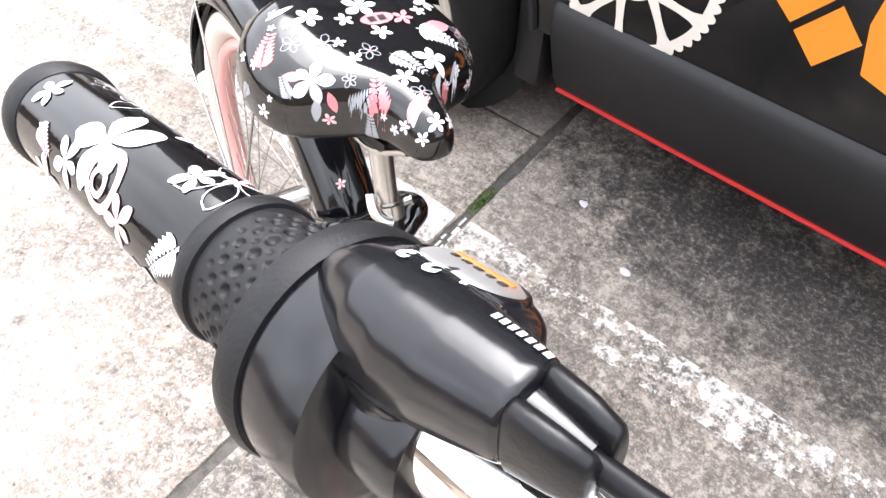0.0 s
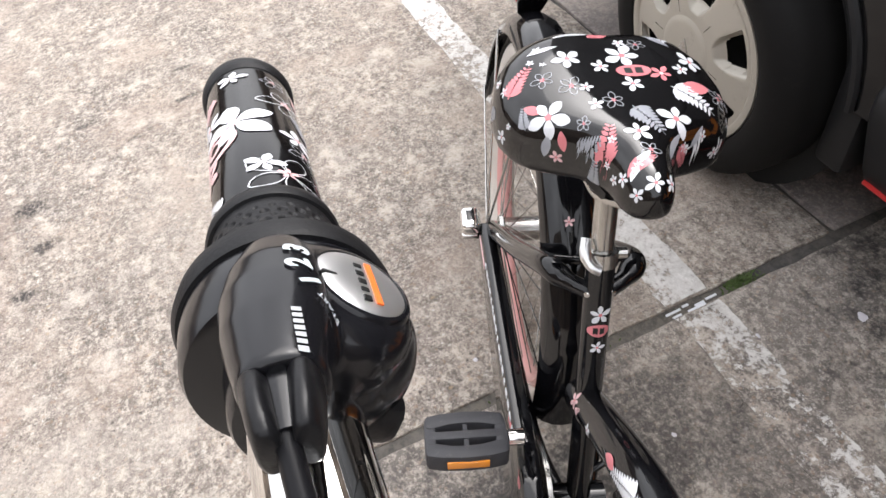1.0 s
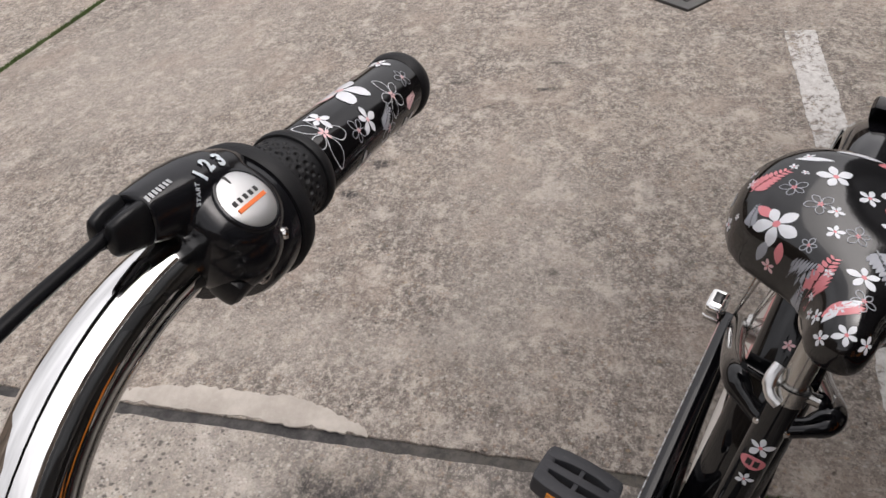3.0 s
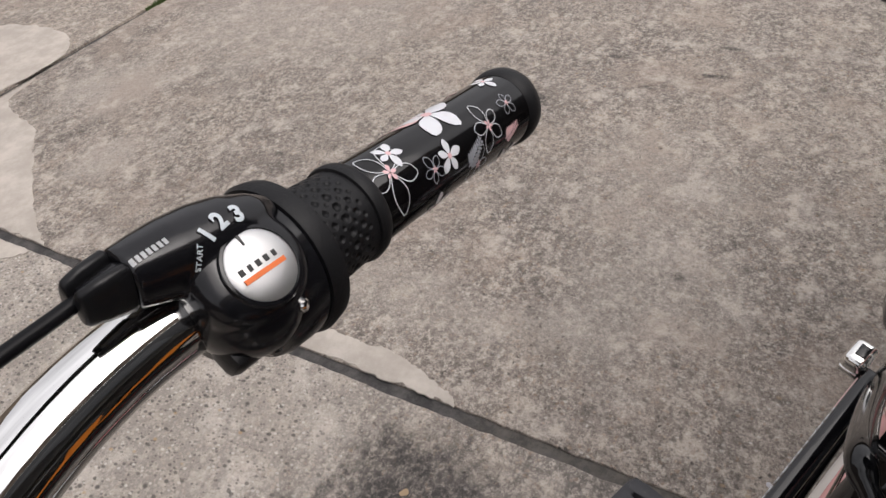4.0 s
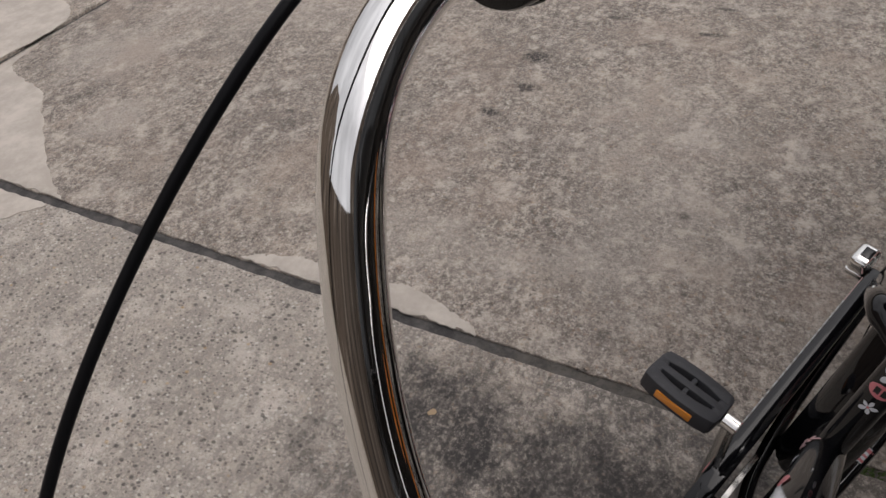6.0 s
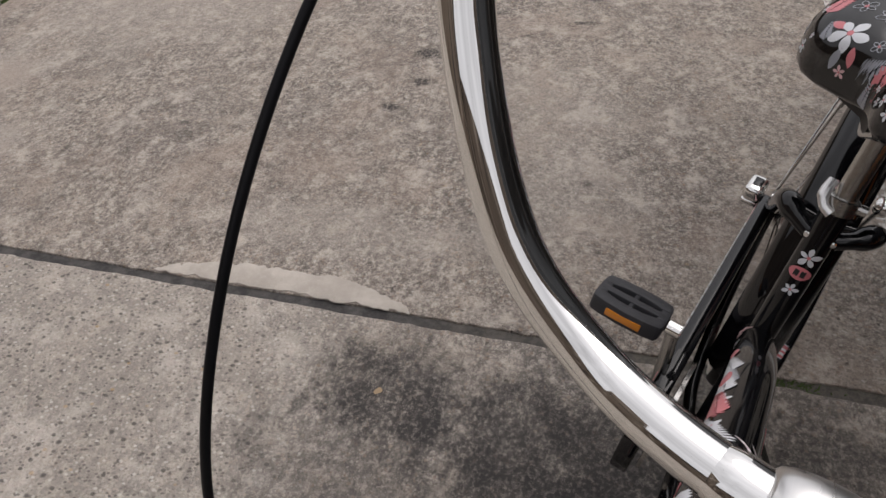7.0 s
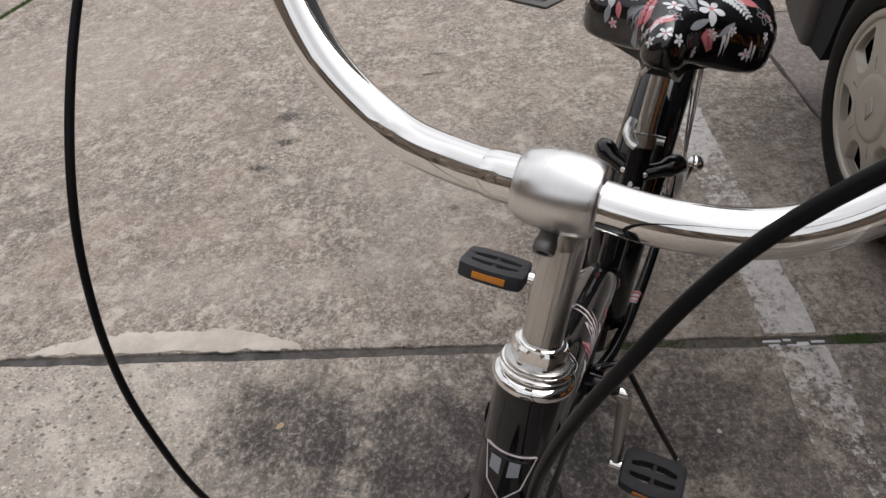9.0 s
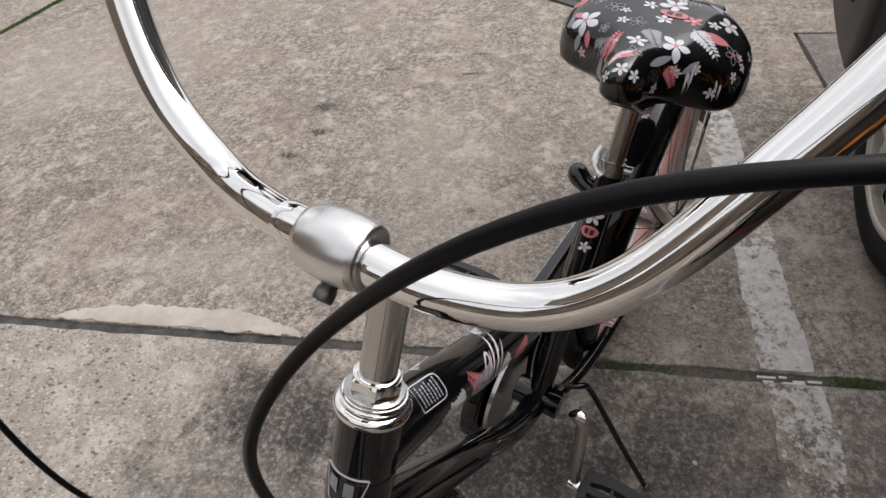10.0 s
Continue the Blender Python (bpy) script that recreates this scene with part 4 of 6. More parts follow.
sticker = part("sticker", tube([(-0.640, 0.0498, 0.3198), (-0.668, 0.0522, 0.3222)], 0.0099, 16), print_white, frame_body, "small white and pink sticker on the chain stay")
for x0, x1 in ((-0.6415, -0.646), (-0.651, -0.655), (-0.660, -0.6665)):
    u0, u1 = (-0.640 - x0) / 0.028, (-0.640 - x1) / 0.028
    part("sticker_band", tube([(x, 0.0498 + 0.0024 * u, 0.3198 + 0.0024 * u) for x, u in ((x0, u0), (x1, u1))], 0.0101, 16), print_pink, sticker)
for s in (-1, 1):
    part("stay_bolt", lathe([(0, 0.0045), (0.003, 0.0045), (0.0042, 0.003)], Matrix.Translation((-0.567, s * 0.014, 0.632)) @ pose(0, 0, 0, rz=20 * s), 14), chrome, frame_body)
part("stay_bridge", tube([(-0.665, -0.053, 0.585), (-0.655, 0, 0.585), (-0.665, 0.053, 0.585)], 0.006, 10), gloss_black, frame_body)

# fork and front wheel pieces hang under the head tube
for s in (-1, 1):
    part("fork_blade", tube(smooth_path([(0.012, s * 0.02, 0.668), (0.03, s * 0.048, 0.64), (0.09, s * 0.054, 0.50), (0.165, s * 0.056, 0.345)], 6), 0.010, 14), gloss_black, bike)


def ring(radius, tube_r, squash=1.0, n=96, m=12):
    """A ring in the XZ plane."""
    bm = bmesh.new()
    loops = []
    for i in range(n):
        a = 2 * math.pi * i / n
        loops.append([bm.verts.new(((radius + tube_r * math.cos(b)) * math.cos(a), tube_r * squash * math.sin(b), (radius + tube_r * math.cos(b)) * math.sin(a))) for b in (2 * math.pi * k / m for k in range(m))])
    for i in range(n):
        p, q = loops[i], loops[(i + 1) % n]
        for k in range(m):
            bm.faces.new((p[k], q[k], q[(k + 1) % m], p[(k + 1) % m]))
    return bm


def bike_wheel(x, name):
    w = empty(name)
    w.parent = bike
    w.matrix_local = Matrix.Translation((x, 0, 0.345))
    part("tyre", ring(0.306, 0.0265), cream_wall, w, "cream-walled balloon tyre")
    part("tread", ring(0.322, 0.0125, 1.7), tyre_rubber, w)
    part("rim", ring(0.270, 0.012, 1.35), rim_pink, w, "pink painted wheel rim")
    part("hub", lathe([(-0.055, 0.006), (-0.05, 0.026), (-0.044, 0.028), (-0.040, 0.022), (0.040, 0.022), (0.044, 0.030), (0.050, 0.028), (0.055, 0.006)], pose(0, 0, 0, rz=90), 28), steel, w)
    for k in range(36):
        a = 2 * math.pi * k / 36
        s = 1 if k % 2 else -1
        b = a + (0.5 if k % 4 < 2 else -0.5)
        part("spoke", tube([(0.026 * math.cos(b), s * 0.044, 0.026 * math.sin(b)), (0.262 * math.cos(a), s * 0.006, 0.262 * math.sin(a))], 0.0011, 5), steel, w)
    return w


REAR, FRONT = -0.937, 0.168
bike_wheel(REAR, "rear_wheel")
bike_wheel(FRONT, "front_wheel")


def fender(x, a0, a1, name):
    """A mudguard: an arched shell over the tyre."""
    bm = bmesh.new()
    rows = []
    n = 40
    sect = [(-0.041, 0.338), (-0.039, 0.350), (-0.030, 0.362), (-0.015, 0.369), (0, 0.371), (0.015, 0.369), (0.030, 0.362), (0.039, 0.350), (0.041, 0.338)]
    for i in range(n + 1):
        a = radians(a0 + (a1 - a0) * i / n)
        rows.append([bm.verts.new((x + r * math.cos(a), y, 0.345 + r * math.sin(a))) for y, r in sect] + [bm.verts.new((x + (r - 0.0025) * math.cos(a), y * 0.95, 0.345 + (r - 0.0025) * math.sin(a))) for y, r in reversed(sect)])
    for p, q in zip(rows, rows[1:]):
        for k in range(len(p)):
            bm.faces.new((p[k], p[(k + 1) % len(p)], q[(k + 1) % len(p)], q[k]))
    bm.faces.new(rows[0])
    bm.faces.new(list(reversed(rows[-1])))
    bmesh.ops.recalc_face_normals(bm, faces=bm.faces)
    bvh = BVHTree.FromBMesh(bm)
    return part(name, bm, gloss_black, bike, "gloss black mudguard with flower prints"), bvh


rear_fender, rear_bvh = fender(REAR, -5, 175, "rear_mudguard")
fender(FRONT, 30, 150, "front_mudguard")
for s in (-1, 1):
    for a in (78, 128, 168):
        p = (REAR + 0.345 * math.cos(radians(a)), s * 0.042, 0.345 + 0.345 * math.sin(radians(a)))
        part("mudguard_stay", tube([(REAR, s * 0.072, 0.352), p], 0.0022, 8), steel, bike, "thin silver mudguard stay")
tail = part("tail_reflector", plate([(-0.018, 0), (0.018, 0), (0.024, 0.044), (0.020, 0.051), (-0.020, 0.051), (-0.024, 0.044)], 0.020, Matrix.Translation((-1.112, 0, 0.664)) @ pose(0, 0, 0, rz=-90) @ pose(0, 0, 0, rx=56), 0.005), plastic_black, bike, "black rear reflector housing on the mudguard")
part("red_lens", block((0.003, 0.034, 0.016), Matrix.Translation((-1.148, 0, 0.676)) @ pose(0, 0, 0, ry=-34), 0.0015), red_lens, tail)

# drivetrain
guard_outline = [(-0.955, 0.338), (-0.93, 0.372), (-0.75, 0.388), (-0.56, 0.402), (-0.50, 0.409)] + [(-0.458 + 0.102 * math.cos(radians(a)), 0.308 + 0.102 * math.sin(radians(a))) for a in range(85, -95, -15)] + [(-0.56, 0.235), (-0.75, 0.278), (-0.93, 0.312)]
lay = Matrix(((1, 0, 0, 0), (0, 0, 1, -0.086), (0, 1, 0, 0), (0, 0, 0, 1)))
guard_bm = plate(guard_outline, 0.026, lay)
bmesh.ops.recalc_face_normals(guard_bm, faces=guard_bm.faces)
bmesh.ops.bevel(guard_bm, geom=guard_bm.edges[:], offset=0.004, segments=2, affect="EDGES", profile=0.5)
guard = part("chain_guard", guard_bm, gloss_black, bike, "long gloss black chain guard with pale lettering bars")
for k in range(17):
    x = -0.83 + 0.019 * k
    z = 0.372 + 0.011 * k / 8
    part("lettering_bar", block((0.012 if k % 4 else 0.007, 0.0012, 0.010), Matrix.Translation((x, -0.0868, z)), 0.0002), print_white, guard, smooth=False)
part("pink_flash", block((0.10, 0.0012, 0.012), Matrix.Translation((-0.50, -0.0868, 0.385))), print_pink, guard, smooth=False)
part("pink_flash", block((0.07, 0.0012, 0.010), Matrix.Translation((-0.88, -0.0868, 0.352))), print_pale, guard, smooth=False)

BB = Vector((-0.460, 0, 0.310))


def crank(side, up):
    y = side * 0.094
    end = Vector((-0.479 if up else -0.441, y, 0.310 + (0.158 if up else -0.158)))
    arm = part("crank", tube([(BB.x, side * 0.062, BB.z), (BB.x * 0.97 + end.x * 0.03, side * 0.078, BB.z + (0.02 if up else -0.02)), (end.x, y, end.z)], [0.013, 0.011, 0.0085], 14, flat=0.7), steel, bike, "plain steel crank arm")
    part("axle_cap", lathe([(0, 0.0095), (0.014, 0.0095), (0.016, 0.008), (0.017, 0.004)], Matrix.Translation((BB.x, side * 0.066, BB.z)) @ pose(0, 0, 0, rz=90 * side), 18), chrome, arm)
    part("pedal_boss", lathe([(-0.009, 0.010), (0.009, 0.010), (0.011, 0.007)], Matrix.Translation(end) @ pose(0, 0, 0, rz=90 * side), 18), chrome, arm)
    return end


def pedal(end, side, tilt):
    """A block pedal: two grooved rubber treads, end plates and amber reflectors."""
    p = empty("pedal")
    p.parent = bike
    p.matrix_local = Matrix.Translation(end) @ pose(0, 0, 0, ry=tilt)
    tagged(p, "dark grey rubber block pedal with amber reflectors")
    y0, y1 = side * 0.014, side * 0.108
    part("spindle", tube([(0, 0, 0), (0, y1 * 0.97, 0)], 0.0065, 12), steel, p)
    ym = (y0 + y1) / 2
    def slab_of(name, outline, high):
        bm = plate(outline, high, Matrix.Translation((0, ym, -high / 2)))
        bmesh.ops.bevel(bm, geom=bm.edges[:], offset=0.0018, segments=2, affect="EDGES", profile=0.5)
        part(name, bm, pedal_grey, p)

    slab_of("centre_bar", [(-0.0065, -0.046), (0.0065, -0.046), (0.0065, 0.046), (-0.0065, 0.046)], 0.0225)
    for s in (-1, 1):
        # a tread with a curved inner edge, so that an open slot stays beside the centre bar
        tread = [(0.012, -0.0475), (0.031, -0.047), (0.035, -0.030), (0.037, 0.0), (0.035, 0.030), (0.031, 0.047), (0.012, 0.0475), (0.0125, 0.035), (0.0170, 0.018), (0.0180, 0.0), (0.0170, -0.018), (0.0125, -0.035)]
        slab_of("tread", [(s * x, y) for x, y in (tread if s > 0 else tread[::-1])], 0.0235)
        end_plate = [(-0.029, s * 0.036), (-0.029, s * 0.0485), (-0.018, s * 0.050), (0.018, s * 0.050), (0.029, s * 0.0485), (0.029, s * 0.036)]
        slab_of("end_plate", end_plate if s < 0 else end_plate[::-1], 0.0215)
        part("rib", block((0.014, 0.006, 0.019), Matrix.Translation((s * 0.0115, ym, 0)), 0.0008), pedal_grey, p)
        part("reflector", block((0.003, 0.050, 0.0105), Matrix.Translation((s * 0.0362, ym, -0.001)), 0.001), amber, p, "amber pedal reflector")
    return p


pedal(crank(-1, True), -1, -17)
pedal(crank(1, False), 1, 10)
part("chainring", lathe([(-0.003, 0.088), (0.003, 0.088)], Matrix.Translation((BB.x, -0.05, BB.z)) @ pose(0, 0, 0, rz=90), 44), steel, bike)

# rear hub fittings: shift box on one side, round cap on the other
box_ob = part("shift_box", block((0.052, 0.036, 0.030), Matrix.Translation((-0.942, -0.102, 0.366)), 0.011, 4), chrome, bike, "chrome gear-cable box at the rear axle")
part("box_clip", block((0.032, 0.032, 0.014), Matrix.Translation((-0.938, -0.102, 0.343)), 0.005, 3), chrome, box_ob)
part("box_slot", block((0.024, 0.015, 0.002), Matrix.Translation((-0.942, -0.102, 0.3812)), 0.0005), plastic_black, box_ob)
bm = bmesh.new()
bmesh.ops.create_uvsphere(bm, u_segments=24, v_segments=14, radius=0.017)
bm.transform(Matrix.Translation((-0.930, 0.084, 0.440)))
part("round_cap", bm, chrome, bike, "round chrome axle-side cap")
part("cap_arm", tube([(-0.935, 0.066, 0.348), (-0.931, 0.082, 0.43)], 0.004, 10), steel, bike)

# seat post, quick-release collar
post = part("seat_post", tube([(-0.578, 0, 0.645), (-0.632, 0, 0.79)], 0.0128, 26), steel, bike, "bright steel seat post")
SEATM = Matrix.Translation((-0.588, 0, 0.672)) @ Vector((-0.36, 0, 1)).normalized().to_track_quat("X", "Z").to_matrix().to_4x4()
collar = part("seat_collar", lathe([(-0.010, 0.0168), (-0.0095, 0.0185), (0.008, 0.0185), (0.009, 0.0172), (0.009, 0.0130)], SEATM, 28), steel, bike)
part("release_lever", tube(smooth_path([(-0.594, -0.0190, 0.694), (-0.585, -0.0212, 0.688), (-0.576, -0.0208, 0.681), (-0.5685, -0.015, 0.675), (-0.5655, -0.006, 0.671)], 5), [0.006] * 5 + [0.0065] * 6 + [0.0055] * 10, 12, flat=0.6), brushed, collar, "curved silver quick-release lever")
part("release_nut", tube([(-0.588, 0.016, 0.674), (-0.588, 0.027, 0.674)], 0.007, 14), steel, collar)

# kickstand
part("kickstand", tube(smooth_path([(-0.49, 0.015, 0.308), (-0.505, 0.050, 0.318), (-0.520, 0.068, 0.298), (-0.547, 0.135, 0.165), (-0.5735, 0.204, 0.034)], 6), 0.0050, 12), gloss_black, bike, "thin black kickstand with a pale rubber foot")
part("stand_foot", lathe([(0, 0.006), (0.003, 0.0075), (0.013, 0.0066)], Matrix.Translation((-0.5745, 0.2065, 0.0285)) @ Vector((0.14, -0.36, 0.7)).to_track_quat("X", "Z").to_matrix().to_4x4(), 14), steel, bike)

# ---------- printed flowers ----------
def petal(r, width, turn, inner=0.08, n=7):
    """One petal outline from near the middle out to r."""
    out = []
    for k in range(n):
        u = k / (n - 1)
        out.append((inner * r + (r - inner * r) * u, width * r * math.sin(math.pi * min(1, u * 0.93 + 0.04)) ** 0.8 * (0.55 + 0.55 * u)))
    pts = out + [(x, -y) for x, y in reversed(out)]
    c, s = math.cos(turn), math.sin(turn)
    return [(x * c - y * s, x * s + y * c) for x, y in pts]


def star(r, turn=0.0, petals=5, width=0.30):
    return [petal(r * (1 - 0.10 * ((k * 7) % 3)), width, turn + 2 * math.pi * k / petals) for k in range(petals)]


def dot(r, n=10, x=0.0, y=0.0):
    return [(x + r * math.cos(2 * math.pi * k / n), y + r * math.sin(2 * math.pi * k / n)) for k in range(n)]


def wire(points, w):
    """A thin closed band along an outline, in pieces that meet edge to edge."""
    n = len(points)
    sides = []
    for i in range(n):
        (ax, ay), (bx, by) = points[i - 1], points[(i + 1) % n]
        d = math.hypot(bx - ax, by - ay) or 1
        nx, ny = -(by - ay) / d * w, (bx - ax) / d * w
        x, y = points[i]
        sides.append(((x + nx, y + ny), (x - nx, y - ny)))
    return [[sides[i][0], sides[i][1], sides[(i + 1) % n][1], sides[(i + 1) % n][0]] for i in range(n)]


def fern(length, turn, leaflets=8, spread=0.30):
    polys = [[(0, -0.0005), (length, 0), (0, 0.0005)]]
    for k in range(leaflets):
        x = length * (0.08 + 0.85 * k / leaflets)
        w = spread * length * (1 - 0.65 * k / leaflets)
        for s in (-1, 1):
            polys.append([(x - w * 0.06, 0), (x + w * 0.02, s * w * 0.50), (x + w * 0.30, s * w * 0.86), (x + w * 0.62, s * w), (x + w * 0.56, s * w * 0.55), (x + w * 0.34, s * w * 0.10)])
    c, s = math.cos(turn), math.sin(turn)
    return [[(x * c - y * s, x * s + y * c) for x, y in p] for p in polys]


def leaf(length, width, turn):
    pts = [(length * u, width * length * math.sin(math.pi * u) ** 0.8) for u in (0.0, 0.15, 0.35, 0.55, 0.75, 0.9, 1.0)]
    pts = pts + [(x, -y) for x, y in reversed(pts[1:-1])]
    c, s = math.cos(turn), math.sin(turn)
    return [[(x * c - y * s, x * s + y * c) for x, y in pts]]


def printed(name, layers, bvh, at, normal, east, parent, label="", lift=0.00035):
    """Lays flat shapes on a curved surface. layers: (polygons, material) from the lowest up."""
    n = Vector(normal).normalized()
    ex = (Vector(east) - n * Vector(east).dot(n)).normalized()
    ey = n.cross(ex)
    bm = bmesh.new()
    mats = []
    for level, (polys, mat) in enumerate(layers):
        if mat not in mats:
            mats.append(mat)
        for poly in polys:
            cx, cy = sum(p[0] for p in poly) / len(poly), sum(p[1] for p in poly) / len(poly)
            rings = max(1, math.ceil(max(math.hypot(x - cx, y - cy) for x, y in poly) / 0.0025))
            spots_ = [(cx, cy)] + [(cx + (x - cx) * k / rings, cy + (y - cy) * k / rings) for k in range(1, rings + 1) for x, y in poly]
            verts = []
            for x, y in spots_:
                start = Vector(at) + ex * x + ey * y + n * 0.05
                hit, hn, _, _ = bvh.ray_cast(start, -n, 0.12)
                verts.append(None if hit is None else bm.verts.new(hit + (hn if hn.dot(n) > 0 else -hn) * (lift * (1 + 0.5 * level))))
            count = len(poly)
            for i in range(count):
                j = (i + 1) % count
                faces = [(0, 1 + i, 1 + j)] + [(1 + k * count + i, 1 + (k + 1) * count + i, 1 + (k + 1) * count + j, 1 + k * count + j) for k in range(rings - 1)]
                for face_ in faces:
                    corners = [verts[q] for q in face_]
                    if None not in corners:
                        bm.faces.new(corners).material_index = mats.index(mat)
    if not bm.faces:
        bm.free()
        return None
    bmesh.ops.remove_doubles(bm, verts=bm.verts, dist=0.00002)
    ob = part(name, bm, mats[0], parent, label)
    for m in mats[1:]:
        ob.data.materials.append(m)
    return ob


def flower(bvh, at, normal, east, r, parent, petals=print_white, middle=print_pink, turn=0.3, count=5, width=0.30):
    return printed("printed_flower", [(star(r, turn, count, width), petals), ([dot(r * 0.16)], middle)], bvh, at, normal, east, parent)


def outline_flower(bvh, at, normal, east, r, parent, ink=print_grey, turn=0.2, line=0.00016, middle=print_pink):
    strips = [s for p in star(r, turn, 5, 0.33) for s in wire(p, line)]
    return printed("outlined_flower", [(strips, ink), (star(r * 0.25, turn + 0.4, 5), middle)], bvh, at, normal, east, parent)


# ---------- grip and twist shifter ----------
GX = Vector((-0.9443, -0.2269, -0.2369)).normalized()
GUP = (Vector((0, 0, 1)) - GX * GX.z).normalized()
GOUT = GUP.cross(GX)
GRIP = Matrix.Translation((-0.134, -0.2215, 1.1265)) @ Matrix((GX, GOUT, GUP)).transposed().to_4x4()


def on_grip(s, angle, r):
    """A point at s along the bar, at an angle from the top towards the outside."""
    a = radians(angle)
    return GRIP @ Vector((s, r * math.sin(a), r * math.cos(a)))


def out_of_grip(angle):
    a = radians(angle)
    return (GRIP.to_3x3() @ Vector((0, math.sin(a), math.cos(a)))).normalized()


grip_bm = lathe([(0.104, 0.0150), (0.106, 0.0156), (0.150, 0.0158), (0.2085, 0.0160)], GRIP, 48)
grip_bvh = BVHTree.FromBMesh(grip_bm)
grip = part("grip", grip_bm, vinyl_black, bike, "glossy black handlebar grip printed with flowers")
part("grip_end", lathe([(0.207, 0.0161), (0.2085, 0.0170), (0.2125, 0.0174), (0.2165, 0.0167), (0.2185, 0.0150), (0.219, 0.002)], GRIP, 48), rubber_black, grip, "matt black rubber end cap")
for s, ang, r, turn in ((0.1580, 18, 0.0140, 0.15), (0.1255, -7, 0.0064, 0.9), (0.1480, -54, 0.0070, 0.1), (0.1975, 14, 0.0062, 1.0), (0.1695, 56, 0.0080, 0.5), (0.138, 68, 0.0075, 0.2), (0.185, 95, 0.008, 0.7), (0.13, 120, 0.009, 0.4), (0.18, 160, 0.010, 1.1), (0.14, -120, 0.008, 0.3), (0.19, -130, 0.009, 0.8)):
    flower(grip_bvh, on_grip(s, ang, 0.016), out_of_grip(ang), GX, r, grip, petals=print_pale if s == 0.138 else print_white, turn=turn, middle=print_pale, width=0.34 if r > 0.01 else 0.30)
for s, ang, r in ((0.1190, -30, 0.0130), (0.1763, -50, 0.0100), (0.1937, -38, 0.0055), (0.138, -58, 0.006), (0.165, -92, 0.008)):
    outline_flower(grip_bvh, on_grip(s, ang, 0.016), out_of_grip(ang), GX, r, grip, ink=print_white if r > 0.009 else print_grey, turn=s * 60, middle=print_pale)
for s, ang, length, ink, turn in ((0.1583, -86, 0.014, print_grey, 0.6), (0.1115, 46, 0.016, print_white, 0.7), (0.186, -84, 0.012, print_pale, 0.3), (0.19, 44, 0.012, print_pale, 2.6)):
    printed("printed_fern", [(fern(length, turn), ink)], grip_bvh, on_grip(s, ang, 0.016), out_of_grip(ang), GX, grip)
printed("printed_swirl", [(wire(dot(0.0070, 18), 0.0012) + wire(dot(0.0032, 12, 0.001, 0.001), 0.0009), print_pale)], grip_bvh, on_grip(0.1500, 46, 0.016), out_of_grip(46), GX, grip)

# twist shifter: a hub round the bar, a wide skirt and flange, and a dimpled sleeve
hub_bm = lathe([(0.0425, 0.0118), (0.0428, 0.0142), (0.0445, 0.0150), (0.055, 0.0155), (0.056, 0.0150), (0.0565, 0.0212), (0.0570, 0.0230), (0.0595, 0.0240), (0.0670, 0.0243), (0.0715, 0.0240), (0.072, 0.02)], GRIP, 64)
shifter = part("twist_shifter", hub_bm, plastic_black, bike, "black twist gear shifter with a silver indicator dial", angle=28)
part("shifter_flange", lathe([(0.0715, 0.020), (0.0718, 0.0248), (0.0740, 0.0257), (0.0785, 0.0250), (0.0805, 0.0224), (0.081, 0.017)], GRIP, 64), rubber_black, shifter, "matt black rubber flange")
bm = bmesh.new()
NS, NA = 64, 336
DIMPLES = ((0.0840, 0.0007, 0.0), (0.0866, 0.0011, 0.5), (0.0892, 0.0007, 0.0), (0.0918, 0.0015, 0.5), (0.0945, 0.0008, 0.0), (0.0970, 0.0012, 0.5), (0.0997, 0.0008, 0.0))
grid = []
for i in range(NS + 1):
    s = 0.080 + 0.0240 * i / NS
    row = []
    for k in range(NA):
        a = 360.0 * k / NA
        r = 0.0178 - 0.0012 * i / NS
        dent = 0.0
        for sc, size, shift in DIMPLES:
            aa = (a / 15.0 + shift) % 1.0 - 0.5
            d2 = ((s - sc) / size) ** 2 + (radians(aa * 15.0) * r / size) ** 2
            if d2 < 1:
                dent = max(dent, 0.75 * size * (1 - d2) ** 0.5)
        row.append(bm.verts.new(GRIP @ Vector((s, (r - dent) * math.sin(radians(a)), (r - dent) * math.cos(radians(a))))))
    grid.append(row)
for p, q in zip(grid, grid[1:]):
    for k in range(NA):
        bm.faces.new((p[k], p[(k + 1) % NA], q[(k + 1) % NA], q[k]))
bmesh.ops.recalc_face_normals(bm, faces=bm.faces)
part("dimpled_sleeve", bm, rubber_black, shifter, "dimpled matt black rubber twist sleeve", angle=50)
part("sleeve_rim", lathe([(0.1035, 0.0155), (0.1040, 0.0176), (0.1055, 0.0181), (0.1085, 0.0177), (0.1100, 0.0167), (0.1105, 0.0150)], GRIP, 48), rubber_black, shifter)


def barrel(rows, m, bm=None, power=0.85):
    """An oval hull: rows are (s, up centre, half width, half height, sideways)."""
    bm = bm or bmesh.new()
    loops = []
    for s, up, w, h, out in rows:
        loops.append([bm.verts.new(m @ Vector((s, out + w * math.copysign(abs(math.cos(a)) ** power, math.cos(a)), up + h * math.copysign(abs(math.sin(a)) ** power, math.sin(a))))) for a in (2 * math.pi * k / 32 for k in range(32))])
    for p, q in zip(loops, loops[1:]):
        for k in range(32):
            bm.faces.new((p[k], p[(k + 1) % 32], q[(k + 1) % 32], q[k]))
    bm.faces.new(list(reversed(loops[0])))
    bm.faces.new(loops[-1])
    bmesh.ops.recalc_face_normals(bm, faces=bm.faces)
    return bm


